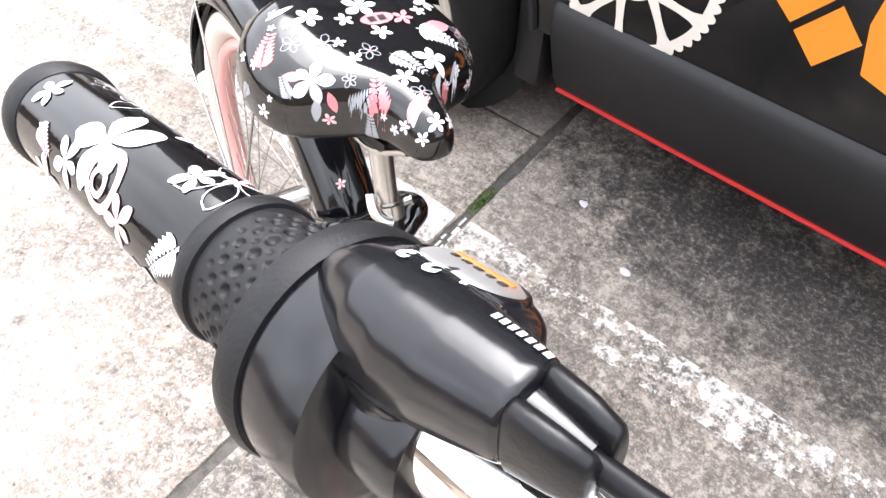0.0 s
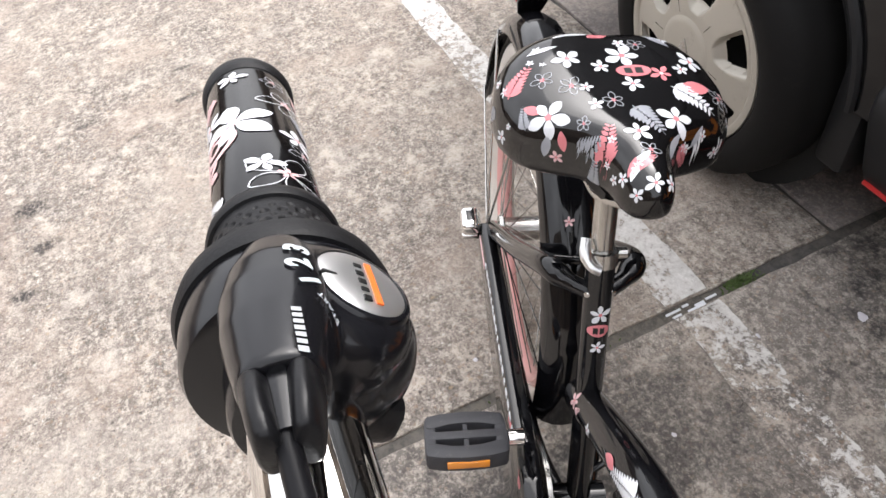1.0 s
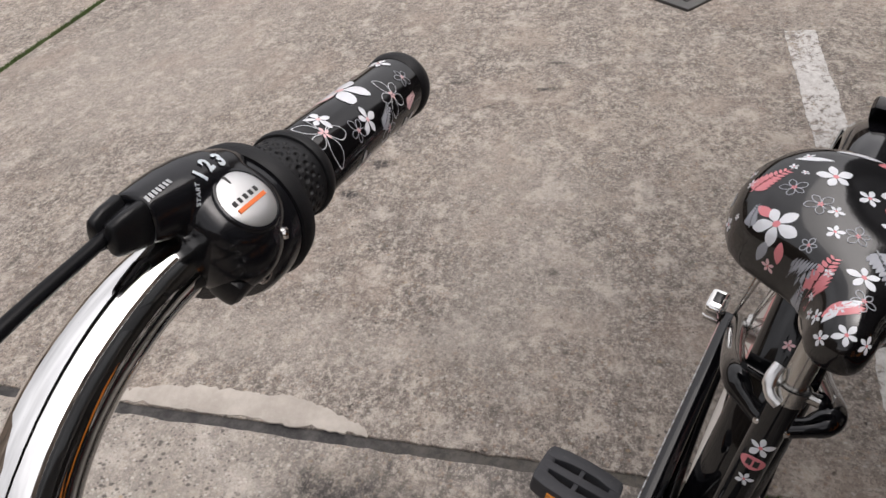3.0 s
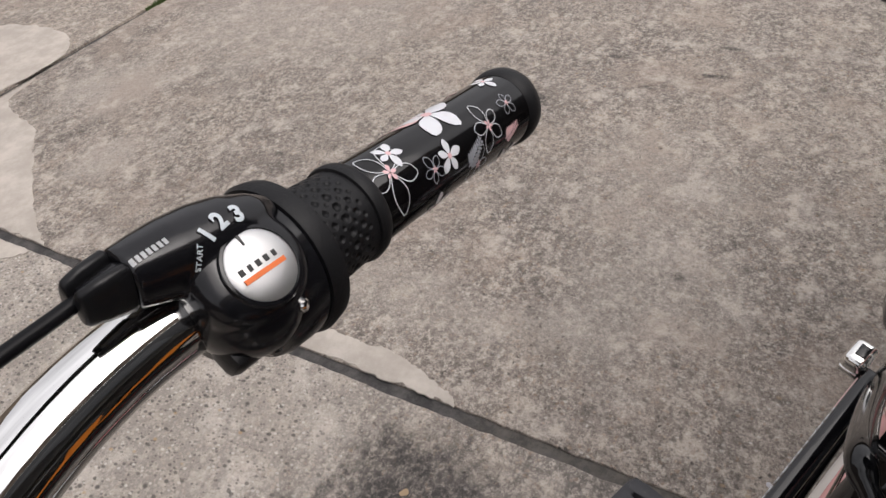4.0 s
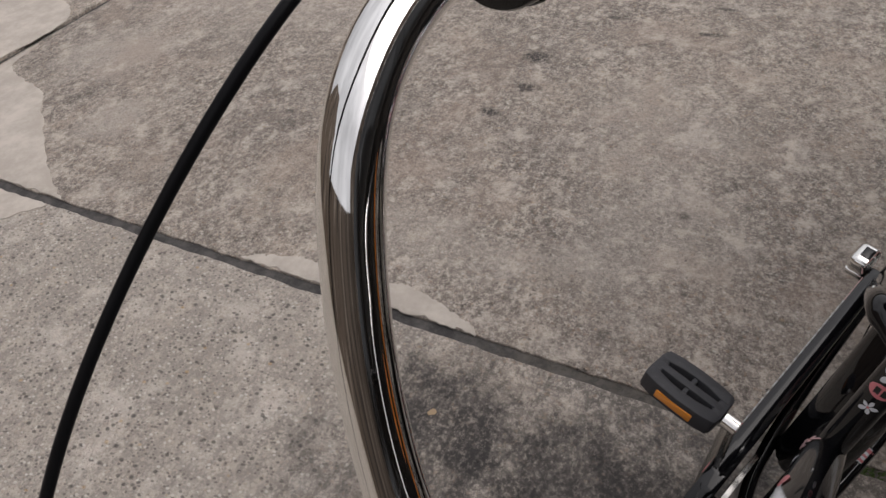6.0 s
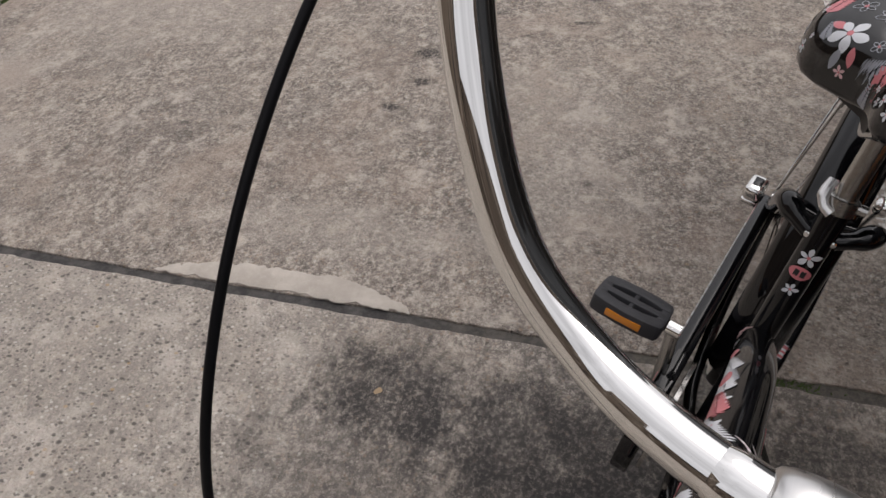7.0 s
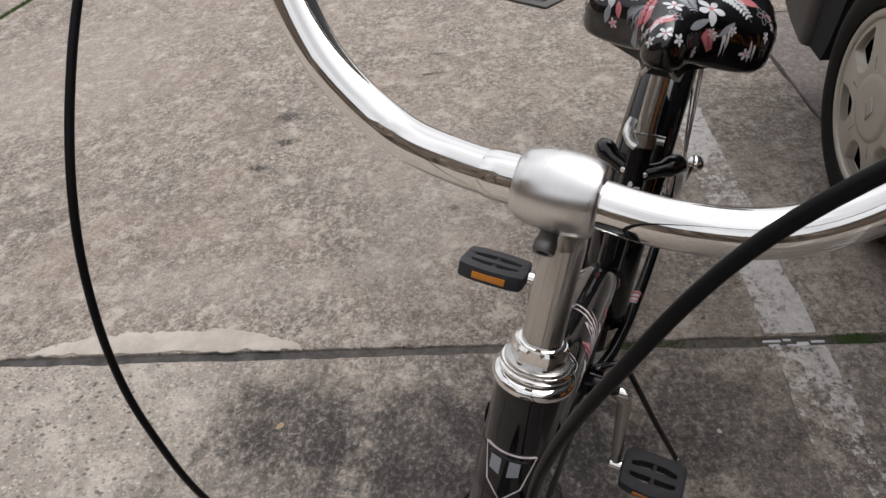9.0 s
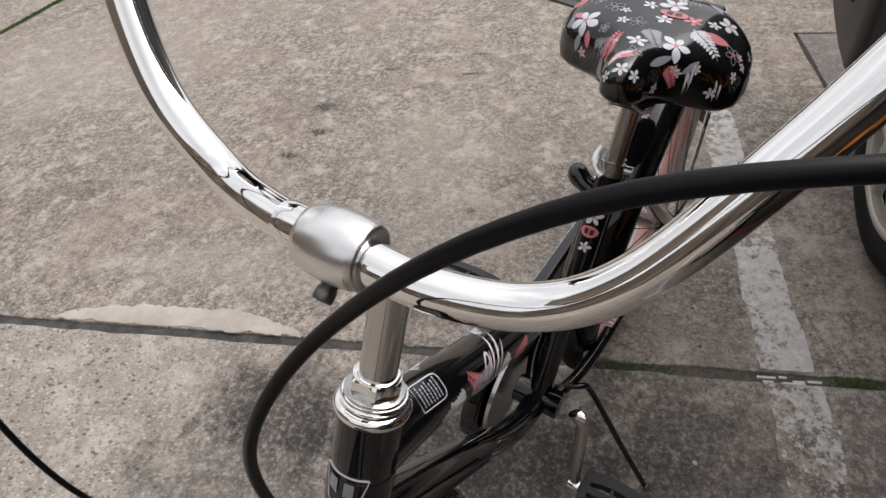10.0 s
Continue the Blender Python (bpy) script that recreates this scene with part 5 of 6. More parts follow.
# cable barrel along the top, with a split tip
BARREL = [(0.0262, 0.0240, 0.0064, 0.0070, 0.0011), (0.0268, 0.0240, 0.0075, 0.0080, 0.0011), (0.033, 0.0232, 0.0088, 0.0092, 0.0010), (0.041, 0.0218, 0.0102, 0.0108, 0.0008), (0.050, 0.0200, 0.0110, 0.0122, 0.0004), (0.058, 0.0180, 0.0106, 0.0132, -0.0003), (0.066, 0.0150, 0.0088, 0.0138, -0.001), (0.0715, 0.012, 0.0065, 0.0138, -0.001)]
barrel_bm = barrel(BARREL, GRIP)
# rounded boss that carries the dial
DA = -38
boss_bm = bmesh.new()
bmesh.ops.create_uvsphere(boss_bm, u_segments=48, v_segments=28, radius=1.0)
turn_boss = GRIP.to_3x3() @ Euler((radians(52), 0, 0)).to_matrix()
boss_at = on_grip(0.0535, -52, 0.0085)
for v in boss_bm.verts:
    q = Vector((v.co.x * 0.0170, v.co.y * 0.0186, v.co.z * 0.0190))
    if q.z > 0.0170:
        q.z = 0.0170 + (q.z - 0.0170) * 0.25
    v.co = boss_at + turn_boss @ q
def joined(sources):
    out = bmesh.new()
    for src in sources:
        me = bpy.data.meshes.new("piece")
        src.to_mesh(me)
        out.from_mesh(me)
        bpy.data.meshes.remove(me)
    return out


def blended(sources, voxel, rounds):
    """One moulded skin round several closed hulls, with soft fillets where they meet."""
    bm = joined(sources)
    me = bpy.data.meshes.new("hulls")
    bm.to_mesh(me)
    bm.free()
    ob = bpy.data.objects.new("hulls", me)
    scene.collection.objects.link(ob)
    skin = ob.modifiers.new("skin", "REMESH")
    skin.mode, skin.voxel_size = "VOXEL", voxel
    soft = ob.modifiers.new("soft", "SMOOTH")
    soft.factor, soft.iterations = 0.5, rounds
    made = bpy.data.meshes.new_from_object(ob.evaluated_get(bpy.context.evaluated_depsgraph_get()))
    bpy.data.objects.remove(ob)
    bpy.data.meshes.remove(me)
    out = bmesh.new()
    out.from_mesh(made)
    bpy.data.meshes.remove(made)
    return out


both = joined((barrel_bm, boss_bm))
top_side_bvh = BVHTree.FromBMesh(both)
both.free()
for s in (-1, 1):
    part("barrel_tip", barrel([(0.0145, 0.0246, 0.0017, 0.0040, s * 0.0027 + 0.0015), (0.0152, 0.0246, 0.0022, 0.0050, s * 0.0029 + 0.0015), (0.0195, 0.0245, 0.0025, 0.0062, s * 0.0034 + 0.0015), (0.0258, 0.0242, 0.0028, 0.0071, s * 0.0038 + 0.0015), (0.0266, 0.0242, 0.0024, 0.0066, s * 0.0038 + 0.0015)], GRIP), plastic_matt, shifter, angle=60)
part("barrel_core", barrel([(0.0165, 0.0236, 0.0028, 0.0038, 0.0015), (0.0275, 0.0234, 0.0050, 0.0060, 0.0015)], GRIP), plastic_black, shifter)

# indicator dial
DN, DS = out_of_grip(DA), 0.0538
hit, hn, _, _ = top_side_bvh.ray_cast(on_grip(DS, DA, 0.06), -DN)
DIAL_R = (hit - on_grip(DS, DA, 0.0)).dot(DN)
boss = Matrix.Translation(on_grip(DS, DA, DIAL_R - 0.0292)) @ DN.to_track_quat("X", "Z").to_matrix().to_4x4()
across = DN.cross(GX).normalized()
if across.dot(out_of_grip(DA + 90)) < 0:
    across = -across
cover_bm = lathe([(0.006, 0.0180), (0.014, 0.0203), (0.0200, 0.0208), (0.0235, 0.0203), (0.0262, 0.0189), (0.0278, 0.0166), (0.0286, 0.0138), (0.0289, 0.0112), (0.0289, 0.0090)], boss, 64)
middle_ = on_grip(DS, DA, 0.02)
for v in cover_bm.verts:
    a = (v.co - middle_).dot(across)
    v.co -= across * a * (0.30 if a < 0 else 0.06)
    v.co -= GX * (v.co - middle_).dot(GX) * 0.16
cover_bm.normal_update()
housing_bm = blended((barrel_bm, boss_bm, cover_bm), 0.0006, 14)
for bm in (barrel_bm, boss_bm, cover_bm):
    bm.free()
cover_bvh = BVHTree.FromBMesh(housing_bm)
housing = part("housing", housing_bm, plastic_black, shifter, "glossy black moulded shifter housing", angle=180)
seam = []
for q, up, w, h, out in BARREL[1:7]:
    hit, hn, _, _ = cover_bvh.ray_cast(GRIP @ Vector((q, out + w * 2, up - 0.0035)), GRIP.to_3x3() @ Vector((0, -1, 0)))
    seam.append(hit - hn * 0.0003)
part("barrel_lip", tube(smooth_path(seam, 4), 0.0006, 8), plastic_matt, housing)
part("dial_rim", lathe([(0.0245, 0.0118), (0.0285, 0.0116), (0.0293, 0.0110), (0.0295, 0.0102), (0.0290, 0.0100)], boss, 48), plastic_black, shifter)
dial = part("dial", lathe([(0.0265, 0.0100), (0.0292, 0.0099), (0.0299, 0.0088), (0.0303, 0.0050), (0.0304, 0.0004)], boss, 48), dial_metal, shifter, "round silver indicator dial")
flat = Matrix.Translation(on_grip(DS, DA, DIAL_R + 0.0012)) @ Matrix((GX, across, GX.cross(across))).transposed().to_4x4()
part("orange_line", block((0.0135, 0.0014, 0.0004), flat @ Matrix.Translation((-0.0008, -0.0018, 0))), ink_orange, dial, smooth=False)
for k, (w, h) in enumerate(((0.0015, 0.0018), (0.0012, 0.0018), (0.0015, 0.0018), (0.0015, 0.0018), (0.0012, 0.0018))):
    part("lettering_bar", block((w, h, 0.0004), flat @ Matrix.Translation((-0.0066 + 0.0027 * k, 0.0008, 0)), 0.0001), ink_black, dial, smooth=False)
part("pointer", block((0.0010, 0.0034, 0.0010), flat @ Matrix.Translation((-0.0012, 0.0078, -0.0007)), 0.0003), ink_black, dial)


def lettering(text, size, x, y, turn, material, parent):
    """Characters of the built-in font laid on the domed cover round the dial."""
    curve = bpy.data.curves.new("text", "FONT")
    curve.body, curve.size, curve.align_x, curve.align_y, curve.offset = text, size, "CENTER", "CENTER", size * (0.045 if len(text) == 1 else 0.02)
    ob = bpy.data.objects.new("text", curve)
    scene.collection.objects.link(ob)
    me = bpy.data.meshes.new_from_object(ob.evaluated_get(bpy.context.evaluated_depsgraph_get()))
    bpy.data.objects.remove(ob)
    cut = bmesh.new()
    cut.from_mesh(me)
    bmesh.ops.subdivide_edges(cut, edges=cut.edges[:], cuts=3, use_grid_fill=True)
    bmesh.ops.triangulate(cut, faces=cut.faces[:])
    cut.to_mesh(me)
    cut.free()
    spin = Matrix.Rotation(radians(turn), 3, "Z")
    for v in me.vertices:
        q = spin @ v.co
        start = on_grip(DS, DA, 0.06) + GX * (x + q.x) + across * (y + q.y)
        hit, hn, _, _ = cover_bvh.ray_cast(start, -DN)
        v.co = (hit if hit is not None else start - DN * 0.034) + (hn if hn is not None and hn.dot(DN) > 0 else DN) * 0.0005
    me.materials.clear()
    me.materials.append(material)
    made = new("lettering", me)
    made.parent = parent
    return made


for text, x, y, size, turn in (("1", -0.0078, 0.0131, 0.0060, 26), ("2", -0.0028, 0.0146, 0.0062, 8), ("3", 0.0027, 0.0140, 0.0062, -10), ("START", -0.0124, 0.0098, 0.0020, 58)):
    lettering(text, size, x, y, turn, dial_ink, shifter)
for k in range(7):
    polys = [[(-0.0005, -0.0008), (0.0005, -0.0008), (0.0005, 0.0008), (-0.0005, 0.0008)]]
    printed("lettering_bar", [(polys, brand_ink)], cover_bvh, on_grip(0.0278 + 0.0015 * k, -6, 0.034), out_of_grip(-7), GX, shifter)
hit, hn, _, _ = cover_bvh.ray_cast(on_grip(0.0600, -74, 0.06), -out_of_grip(-74))
part("cover_screw", lathe([(-0.001, 0.0021), (0.0008, 0.0021), (0.0014, 0.0014)], Matrix.Translation(hit) @ hn.to_track_quat("X", "Z").to_matrix().to_4x4(), 14), chrome, shifter)
bracket = part("clamp_bracket", block((0.019, 0.011, 0.011), Matrix.Translation(on_grip(0.0490, -112, 0.0145)) @ (GRIP.to_3x3() @ Euler((radians(118), 0, 0)).to_matrix()).to_4x4(), 0.003), plastic_matt, shifter)
part("bracket_bolt", lathe([(0, 0.0034), (0.002, 0.0034), (0.0026, 0.0028), (0.0026, 0.0018), (0.0012, 0.0016)], Matrix.Translation(on_grip(0.0530, -106, 0.0196)) @ out_of_grip(-100).to_track_quat("X", "Z").to_matrix().to_4x4(), 14), steel, bracket)

# cables
CABLE_R = [on_grip(0.0235, 4, 0.0242), on_grip(0.0145, 4, 0.0245), (-0.0839, -0.2074, 1.151), (-0.0099, -0.2087, 1.0923), (0.0512, -0.1986, 1.0275), (0.0935, -0.1839, 0.9494), (0.1052, -0.1702, 0.8525), (0.0867, -0.1459, 0.7335), (0.03, -0.06, 0.66), (-0.15, -0.024, 0.57)]
part("gear_cable", tube(smooth_path(CABLE_R, 10), 0.0020, 14), cable_black, bike, "black gear cable housing in a wide loop")
CABLE_L = [(-0.150, 0.245, 1.124), (-0.06, 0.268, 1.122), (0.0373, 0.2127, 1.1423), (0.0793, 0.134, 1.1257), (0.0844, 0.0739, 1.0605), (0.0966, 0.0438, 0.996), (0.0819, 0.0274, 0.9039), (0.0502, 0.026, 0.7825), (0.0, 0.0275, 0.725), (-0.08, 0.026, 0.645), (-0.2, 0.024, 0.525)]
part("brake_cable", tube(smooth_path(CABLE_L, 10), 0.0025, 14), cable_black, bike, "thick black brake cable housing in front of the stem")

# the plain grip on the other end of the bar
mirror = Matrix.Diagonal((1, -1, 1, 1))
bm = lathe([(0.03, 0.0150), (0.032, 0.0156), (0.2085, 0.0160), (0.2165, 0.0174), (0.219, 0.002)], GRIP, 32)
bm.transform(mirror)
bmesh.ops.reverse_faces(bm, faces=bm.faces)
part("grip", bm, vinyl_black, bike, "glossy black handlebar grip")

# ---------- saddle ----------
SECT = [(-0.503, 0.0027, 0.824, 0.829), (-0.5038, 0.0068, 0.819, 0.833), (-0.5058, 0.0114, 0.814, 0.8368), (-0.5092, 0.0156, 0.8095, 0.8404), (-0.5142, 0.0195, 0.806, 0.8438), (-0.521, 0.0228, 0.8035, 0.847), (-0.53, 0.0255, 0.802, 0.8495),
        (-0.544, 0.0277, 0.8, 0.8515), (-0.559, 0.0327, 0.798, 0.8528), (-0.5713, 0.0434, 0.795, 0.8535), (-0.5823, 0.0604, 0.79, 0.854), (-0.5932, 0.0814, 0.785, 0.8545), (-0.606, 0.1, 0.78, 0.855), (-0.625, 0.112, 0.776, 0.857),
        (-0.65, 0.119, 0.773, 0.859), (-0.68, 0.119, 0.771, 0.861), (-0.71, 0.111, 0.774, 0.86), (-0.73, 0.094, 0.779, 0.856), (-0.742, 0.07, 0.788, 0.849), (-0.748, 0.036, 0.803, 0.839)]
bm = bmesh.new()
loops = []
for x, w, z0, z1 in SECT:
    loop = []
    for k in range(44):
        a = 2 * math.pi * k / 44
        c, s = math.cos(a), math.sin(a)
        slim = max(0.0, min(1.0, (x + 0.575) / 0.06))
        y = w * math.copysign(abs(c) ** (0.62 + 0.28 * slim), c)
        mid = z0 + (z1 - z0) * 0.35
        z = mid + ((z1 - mid) * abs(s) ** 0.85 if s > 0 else -(mid - z0) * abs(s) ** (0.25 + 0.45 * slim))
        crown = 0.0045 * (1 - (y / max(w, 1e-6)) ** 2) if s > 0 else 0
        loop.append(bm.verts.new((x, y, z + crown - (0.006 * math.exp(-(y / 0.03) ** 2) * max(0, min(1, (-x - 0.62) / 0.05)) if s > 0 else 0))))
    loops.append(loop)
for p, q in zip(loops, loops[1:]):
    for k in range(44):
        bm.faces.new((p[k], q[k], q[(k + 1) % 44], p[(k + 1) % 44]))
bm.faces.new(list(reversed(loops[0])))
bm.faces.new(loops[-1])
bmesh.ops.recalc_face_normals(bm, faces=bm.faces)
for v in bm.verts:
    v.co.z -= 0.055 * v.co.y
bmesh.ops.smooth_vert(bm, verts=bm.verts, factor=0.35, use_axis_x=True, use_axis_y=True, use_axis_z=True)
bmesh.ops.subdivide_edges(bm, edges=bm.edges[:], cuts=1, use_grid_fill=True, smooth=1.0)
saddle_bvh = BVHTree.FromBMesh(bm)
saddle = part("saddle", bm, saddle_vinyl, bike, "wide glossy black saddle covered in white and pink flower prints", angle=80)
part("saddle_pan", plate([(-0.57, -0.02), (-0.60, -0.03), (-0.635, -0.075), (-0.69, -0.08), (-0.72, -0.04), (-0.72, 0.04), (-0.69, 0.08), (-0.635, 0.075), (-0.60, 0.03), (-0.57, 0.02)], 0.012, Matrix.Translation((0, 0, 0.772))), plastic_matt, saddle)
for s in (-1, 1):
    part("saddle_rail", tube(smooth_path([(-0.54, s * 0.012, 0.796), (-0.60, s * 0.022, 0.758), (-0.67, s * 0.024, 0.758), (-0.72, s * 0.03, 0.775)], 5), 0.0035, 8), steel, saddle)
UP, EAST = (0, 0, 1), (0, -1, 0)


def on_saddle(x, y):
    """The direction out of the saddle near a place on its plan."""
    hit, n, _, _ = saddle_bvh.ray_cast(Vector((x, y, 1.0)), Vector((0, 0, -1)))
    return (hit, n) if hit is not None else (Vector((x, y, 0.82)), Vector(UP))


def saddle_flower(x, y, r, turn=0.3, petals=print_white, middle=print_pink, kind="flower", length=0.0, count=5, width=0.30):
    # the prints draw together towards the slim nose
    slim = min(1.0, max(0.0, (x + 0.600) / 0.045))
    at, n = on_saddle(x - 0.007 * slim, y * (1 - 0.24 * slim))
    if kind == "flower":
        return flower(saddle_bvh, at, n, EAST, r, saddle, petals, middle, turn, count, width)
    if kind == "outline":
        return outline_flower(saddle_bvh, at, n, EAST, r, saddle, petals, turn, 0.0004)
    if kind == "fern":
        return printed("printed_fern", [(fern(r, turn), petals)], saddle_bvh, at, n, EAST, saddle)
    return printed("printed_leaf", [(leaf(r, width, turn), petals)], saddle_bvh, at, n, EAST, saddle)


FLOWERS = ((-0.6765, -0.0483, 0.0161), (-0.6854, 0.0086, 0.0205), (-0.6656, -0.0172, 0.0110), (-0.6384, 0.0083, 0.0125), (-0.6816, 0.0777, 0.0161), (-0.5894, 0.0391, 0.0190), (-0.5660, -0.0040, 0.0135), (-0.6060, -0.0770, 0.0210), (-0.6330, -0.0384, 0.0075), (-0.6095, -0.0338, 0.0085), (-0.7096, 0.0112, 0.0079), (-0.5874, 0.0711, 0.0062), (-0.5976, 0.0969, 0.0073), (-0.6805, -0.0834, 0.0048))
SMALL = ((-0.6725, -0.0725, 0.0040), (-0.5624, -0.0338, 0.0045), (-0.6629, 0.0625, 0.0092), (-0.5060, -0.0205, 0.0075), (-0.5080, -0.0020, 0.0098), (-0.5110, 0.0185, 0.0082), (-0.5252, -0.0303, 0.0073), (-0.5487, -0.040, 0.0040), (-0.57, 0.053, 0.0068), (-0.579, 0.0723, 0.0072), (-0.6404, 0.109, 0.0068), (-0.6255, -0.1095, 0.0040), (-0.66, -0.110, 0.006), (-0.70, -0.075, 0.006), (-0.72, 0.06, 0.007), (-0.67, 0.111, 0.007), (-0.600, -0.098, 0.0060))
for k, (x, y, r) in enumerate(FLOWERS + SMALL):
    saddle_flower(x, y, r, 0.15 + 0.37 * k, width=0.33 if r > 0.0155 else 0.30, count=5)
saddle_flower(-0.6540, 0.0400, 0.0125, 0.4, print_pink, print_white)
for k, (x, y, r) in enumerate(((-0.6500, -0.0760, 0.0122), (-0.6358, -0.0514, 0.0135), (-0.5874, -0.0514, 0.0075), (-0.6134, -0.0162, 0.0115), (-0.7046, 0.0275, 0.0110), (-0.5412, 0.0023, 0.0105), (-0.6369, 0.0955, 0.0130), (-0.5950, -0.1050, 0.0060))):
    saddle_flower(x, y, r, 0.1 + 0.31 * k, print_grey, kind="outline")
for x, y, r, turn, ink in ((-0.6480, -0.1080, 0.042, 3.99, print_pink), (-0.5450, -0.0480, 0.036, 4.39, print_pink), (-0.5700, -0.0700, 0.027, 3.04, print_grey), (-0.6063, -0.0004, 0.0433, 2.11, print_grey), (-0.6353, 0.0440, 0.050, 2.58, print_white), (-0.565, 0.046, 0.03, 2.3, print_pink)):
    saddle_flower(x, y, r, turn, ink, kind="fern")
for x, y, r, turn, ink, w in ((-0.7204, -0.0188, 0.033, 3.82, print_pink, 0.24), (-0.6337, 0.0529, 0.0371, 3.39, print_pink, 0.24), (-0.6123, -0.0823, 0.020, 5.72, print_pink, 0.24), (-0.5907, -0.0708, 0.0197, 1.67, print_pink, 0.22), (-0.5225, -0.0270, 0.030, 3.88, print_pink, 0.22), (-0.7179, -0.0559, 0.0468, 3.60, print_white, 0.10), (-0.6934, -0.0847, 0.0312, 3.32, print_white, 0.12)):
    saddle_flower(x, y, r, turn, ink, kind="leaf", width=w)
for x, y, r, turn, ink, w in ((-0.5941, -0.0796, 0.0231, 1.29, print_grey, 0.2), (-0.5170, -0.0250, 0.030, 4.37, print_white, 0.16), (-0.7277, 0.0397, 0.0329, 2.40, print_grey, 0.16), (-0.5400, 0.0280, 0.035, 4.21, print_grey, 0.14), (-0.4800, 0.0120, 0.020, 4.50, print_pink, 0.2), (-0.575, 0.060, 0.025, 3.86, print_grey, 0.16)):
    saddle_flower(x, y, r, turn, ink, kind="leaf", width=w)
for k in range(14):
    sgn = 1 if k % 2 else -1
    x, z = -0.545 - 0.0125 * k, 0.826 - 0.013 * (k % 3)
    hit, n, _, _ = saddle_bvh.ray_cast(Vector((x + 0.03, sgn * 0.25, z + 0.02)), Vector((-0.12, -sgn, -0.08)).normalized())
    if hit is not None:
        out = (n if n.y * sgn > 0 else -n)
        if k % 4 == 2:
            printed("printed_fern", [(fern(0.024, 0.4 * k), print_grey)], saddle_bvh, hit, out, (0.9, 0, 0.2), saddle)
        else:
            flower(saddle_bvh, hit, out, (1, 0, 0), 0.0062 + 0.0012 * (k % 3), saddle, turn=0.5 * k, petals=print_pale if k % 5 == 4 else print_white)
at, n = on_saddle(-0.6590, 0.0140)
printed("emblem", [([[(0.0175 * math.cos(q * 0.393), 0.0095 * math.sin(q * 0.393)) for q in range(16)]], print_pink), ([[(-0.009, -0.0045), (-0.0015, -0.0045), (-0.0015, 0.0045), (-0.009, 0.0045)], [(0.0015, -0.0045), (0.009, -0.0045), (0.009, 0.0045), (0.0015, 0.0045)]], ink_black)], saddle_bvh, at, n, EAST, saddle, "pink oval emblem", lift=0.0007)

# ---------- prints on the frame ----------
SEAT_N = (0.94, 0, 0.34)
for z, r, turn in ((0.607, 0.0135, 0.35), (0.565, 0.0095, 0.1)):
    flower(seat_bvh, (-0.4575 - 0.3627 * (z - 0.305), 0, z), SEAT_N, (0, 1, 0), r, seat_tube, turn=turn)
printed("emblem", [([[(0.0125 * math.cos(q * 0.393), 0.0085 * math.sin(q * 0.393)) for q in range(16)]], print_pink), ([[(-0.0065, -0.0042), (-0.001, -0.0042), (-0.001, 0.0042), (-0.0065, 0.0042)], [(0.001, -0.0042), (0.0065, -0.0042), (0.0065, 0.0042), (0.001, 0.0042)]], ink_black)], seat_bvh, (-0.558, 0, 0.587), SEAT_N, (0, 1, 0), seat_tube, "pink oval emblem")
for s in (-1, 1):
    for k, (i, length, ink, turn) in enumerate(((18, 0.045, print_pink, 0.2), (15, 0.05, print_white, 0.4), (12, 0.055, print_grey, 0.1), (10, 0.035, print_pink, -0.4), (8, 0.05, print_white, 0.3), (33, 0.02, print_pale, 0.5))):
        p = TOP[i]
        printed("printed_fern", [(fern(length, turn, 9, 0.26), ink)], top_bvh, p + Vector((0, s * 0.02, 0.0)), (0.15, s, 0.35), (0.75, 0, 0.6), top_tube)
    for i, r in ((30, 0.009), (21, 0.010), (6, 0.009)):
        flower(top_bvh, TOP[i] + Vector((0, s * 0.02, 0)), (0.15, s, 0.3), (0.75, 0, 0.6), r, top_tube)
# a spray of larger ferns on the drive side of the top tube
for i, length, ink, turn, side_up, rise_ in ((22, 0.062, print_white, 3.22, 0.55, 0.0008), (20, 0.052, print_grey, 3.05, 0.72, 0.0006), (19, 0.054, print_white, 3.10, 0.80, 0.0010), (16, 0.060, print_pink, 3.12, 0.85, 0.0008), (13, 0.055, print_white, 3.2, 0.7, 0.0008)):
    printed("printed_fern", [(fern(length, turn, 11, 0.22), ink)], top_bvh, TOP[i] + Vector((0, -0.018, 0.012)), (0.2, -0.7, side_up), (0.75, 0, 0.6), top_tube, lift=rise_)
for i, length, turn in ((25, 0.026, 3.0), (20, 0.030, 2.8)):
    printed("printed_leaf", [(leaf(length, 0.24, turn), print_pink)], top_bvh, TOP[i] + Vector((0, -0.020, 0.006)), (0.2, -0.85, 0.4), (0.75, 0, 0.6), top_tube, lift=0.0012)
for i, r, ink in ((18, 0.013, print_white), (34, 0.012, print_pale), (15, 0.010, print_white)):
    flower(top_bvh, TOP[i] + Vector((0, -0.018, 0.012)), (0.2, -0.7, 0.65), (0.75, 0, 0.6), r, top_tube, petals=ink, turn=0.3 * i)
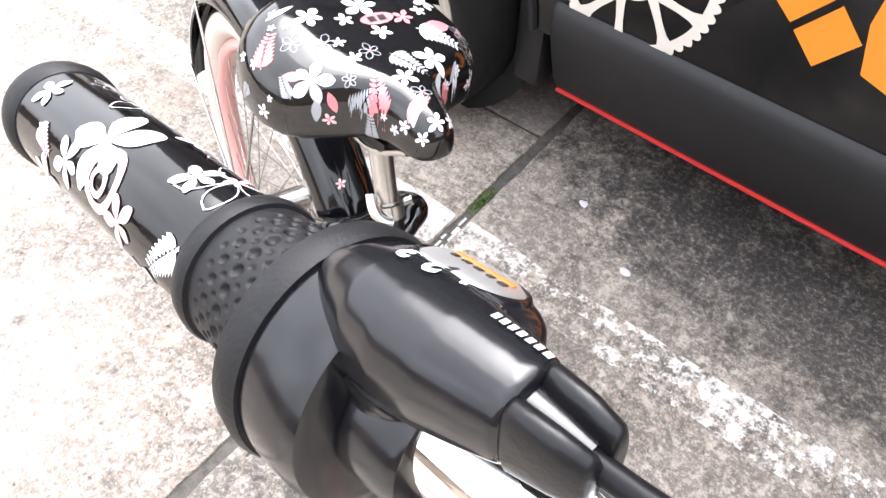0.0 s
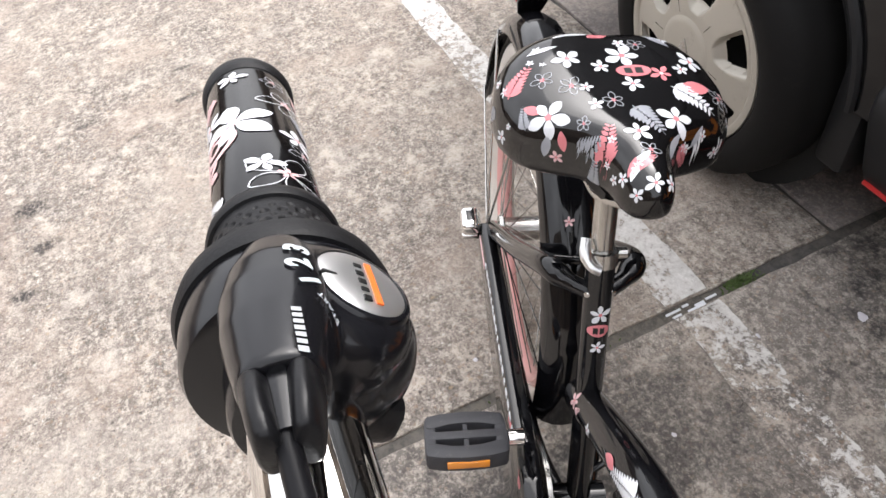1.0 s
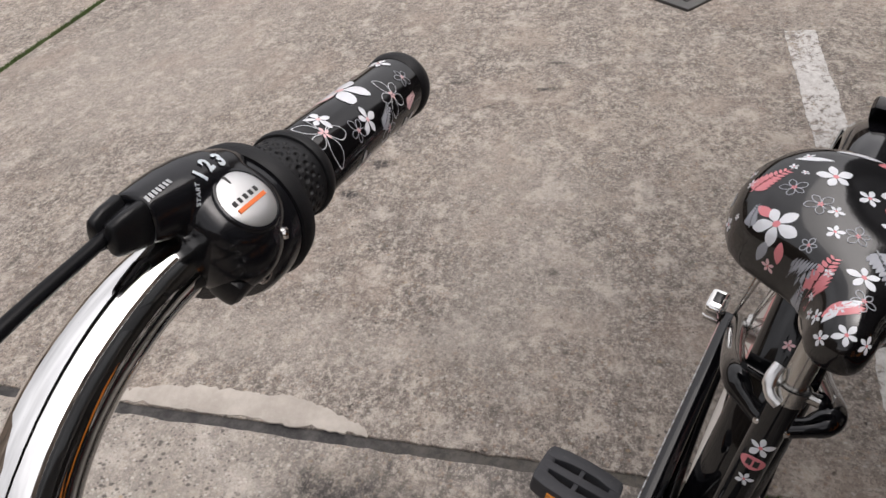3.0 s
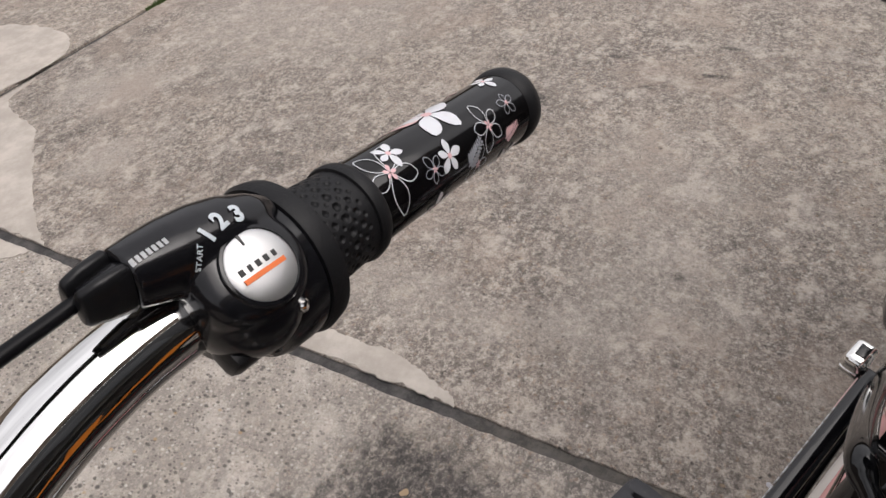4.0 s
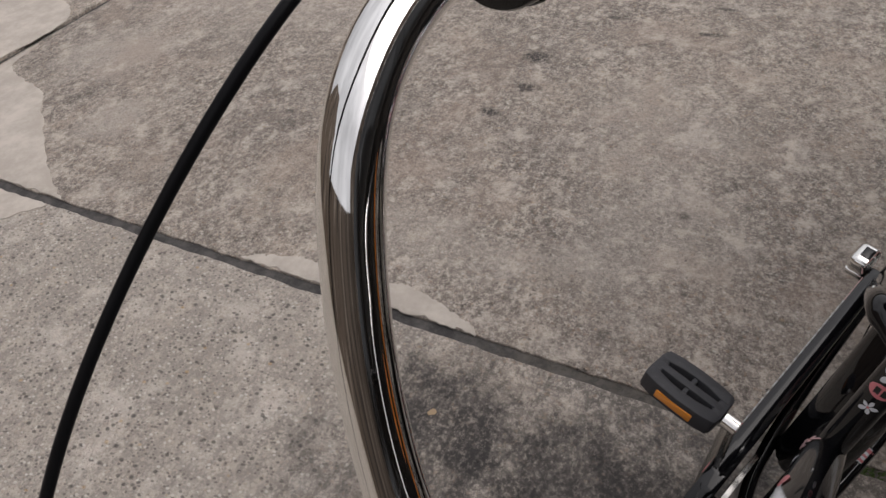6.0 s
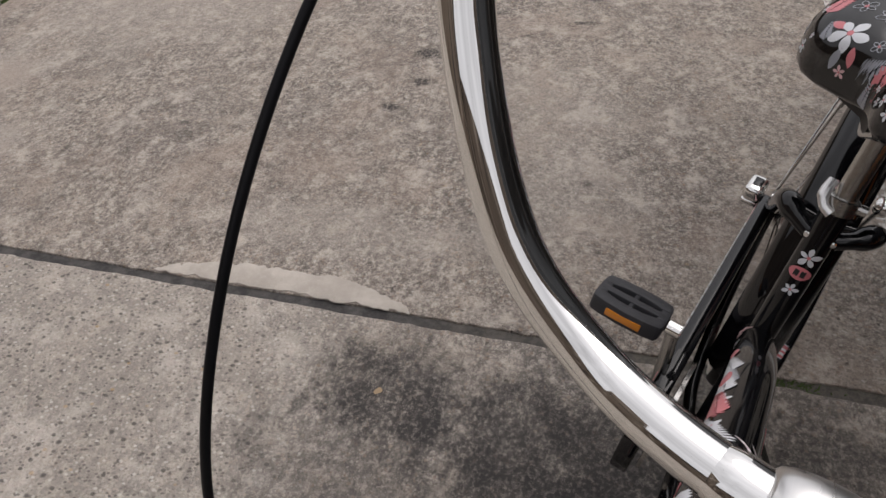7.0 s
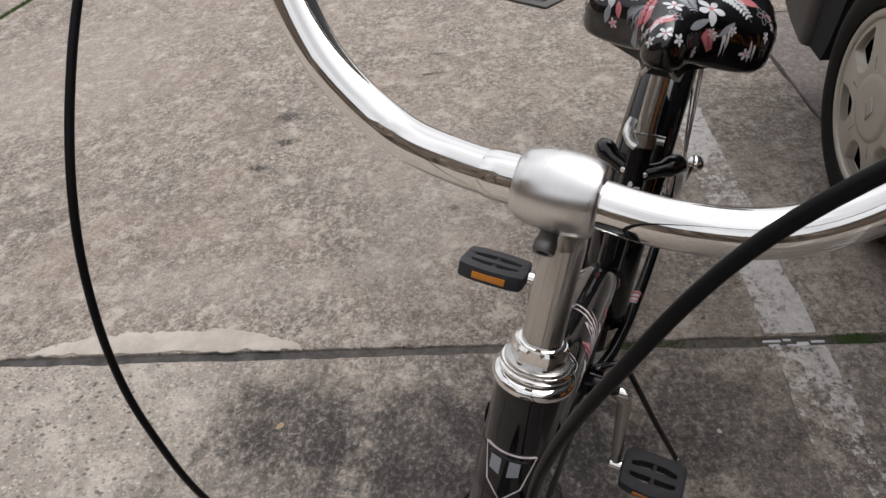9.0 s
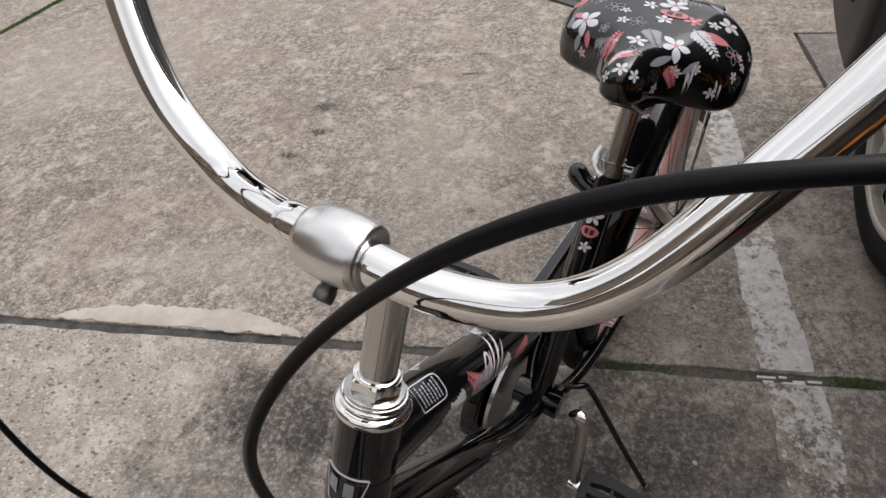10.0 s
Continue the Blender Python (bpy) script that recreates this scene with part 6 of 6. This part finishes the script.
# script lettering and a data label near the head tube
loop_ = wire([(0.006 + 0.0055 * math.cos(q * 0.524) + 0.003 * math.sin(q * 0.524), 0.004 + 0.011 * math.sin(q * 0.524)) for q in range(12)], 0.0014)
swash = [p for x, y, length, turn in ((0.016, -0.010, 0.040, 1.25), (0.024, -0.012, 0.046, 1.15), (0.010, -0.014, 0.030, 1.35), (0.033, -0.008, 0.030, 1.0)) for p in [[(x + u, y + w) for u, w in leaf(length, 0.05, turn)[0]]]]
printed("script_mark", [(loop_ + swash + [dot(0.0022, 10, 0.034, 0.031)], print_script)], top_bvh, TOP[11] + Vector((0, 0.02, 0.008)), (0.1, 0.88, 0.48), (-0.87, 0, -0.48), top_tube, "pale pink script lettering mark")
label_bars = []
for k in range(7):
    x, low = -0.0112 + 0.0034 * k, -0.0080
    while low < 0.0075 - 0.0015 * (k % 3):
        high = low + (0.0014, 0.0026, 0.0019, 0.0033)[len(label_bars) % 4]
        label_bars.append([(x, low), (x + 0.0015, low), (x + 0.0015, high), (x, high)])
        low = high + 0.0007
border = wire([(-0.0145, -0.0105), (0.0100, -0.0105), (0.0136, -0.0092), (0.0152, -0.0055), (0.0152, 0.0055), (0.0136, 0.0092), (0.0100, 0.0105), (-0.0145, 0.0105)], 0.0005)
printed("data_label", [(label_bars, print_grey), (border, print_white)], top_bvh, TOP[5] + Vector((0, 0.010, 0.022)), (0.3, 0.45, 0.84), (-0.85, 0, -0.5), top_tube, "black data label with fine pale bars")
for a in (35, 48, 60, 72, 84):
    q = radians(a)
    out = (math.cos(q), 0.0, math.sin(q))
    flower(rear_bvh, (REAR + 0.37 * out[0], 0.012 * math.sin(a), 0.345 + 0.37 * out[2]), out, (0, 1, 0), 0.009 + 0.003 * math.sin(a * 3), rear_fender, petals=print_white if a % 2 else print_pale)

# badge on the head tube
badge = part("head_badge", lathe([(-0.090, 0.0229), (-0.089, 0.0237), (-0.055, 0.0234), (-0.054, 0.0226)], HEAD, 32), plastic_black, frame_body, "dark enamel head badge with pale outline")
head_bm = lathe([(-0.12, 0.0240), (-0.02, 0.0237)], HEAD, 40)
head_bvh = BVHTree.FromBMesh(head_bm)
head_bm.free()
printed("badge_outline", [(wire([(-0.016, 0.014), (0.016, 0.014), (0.011, -0.012), (0.0, -0.024), (-0.011, -0.012)], 0.0006), print_script), ([[(-0.011, -0.002), (-0.004, -0.004), (-0.004, 0.009), (-0.011, 0.009)], [(0.001, -0.004), (0.008, -0.002), (0.008, 0.009), (0.001, 0.009)]], print_grey)], head_bvh, (head_axis(0.775) + 0.024, 0, 0.775), (0.95, 0, 0.3), (0, 1, 0), frame_body)
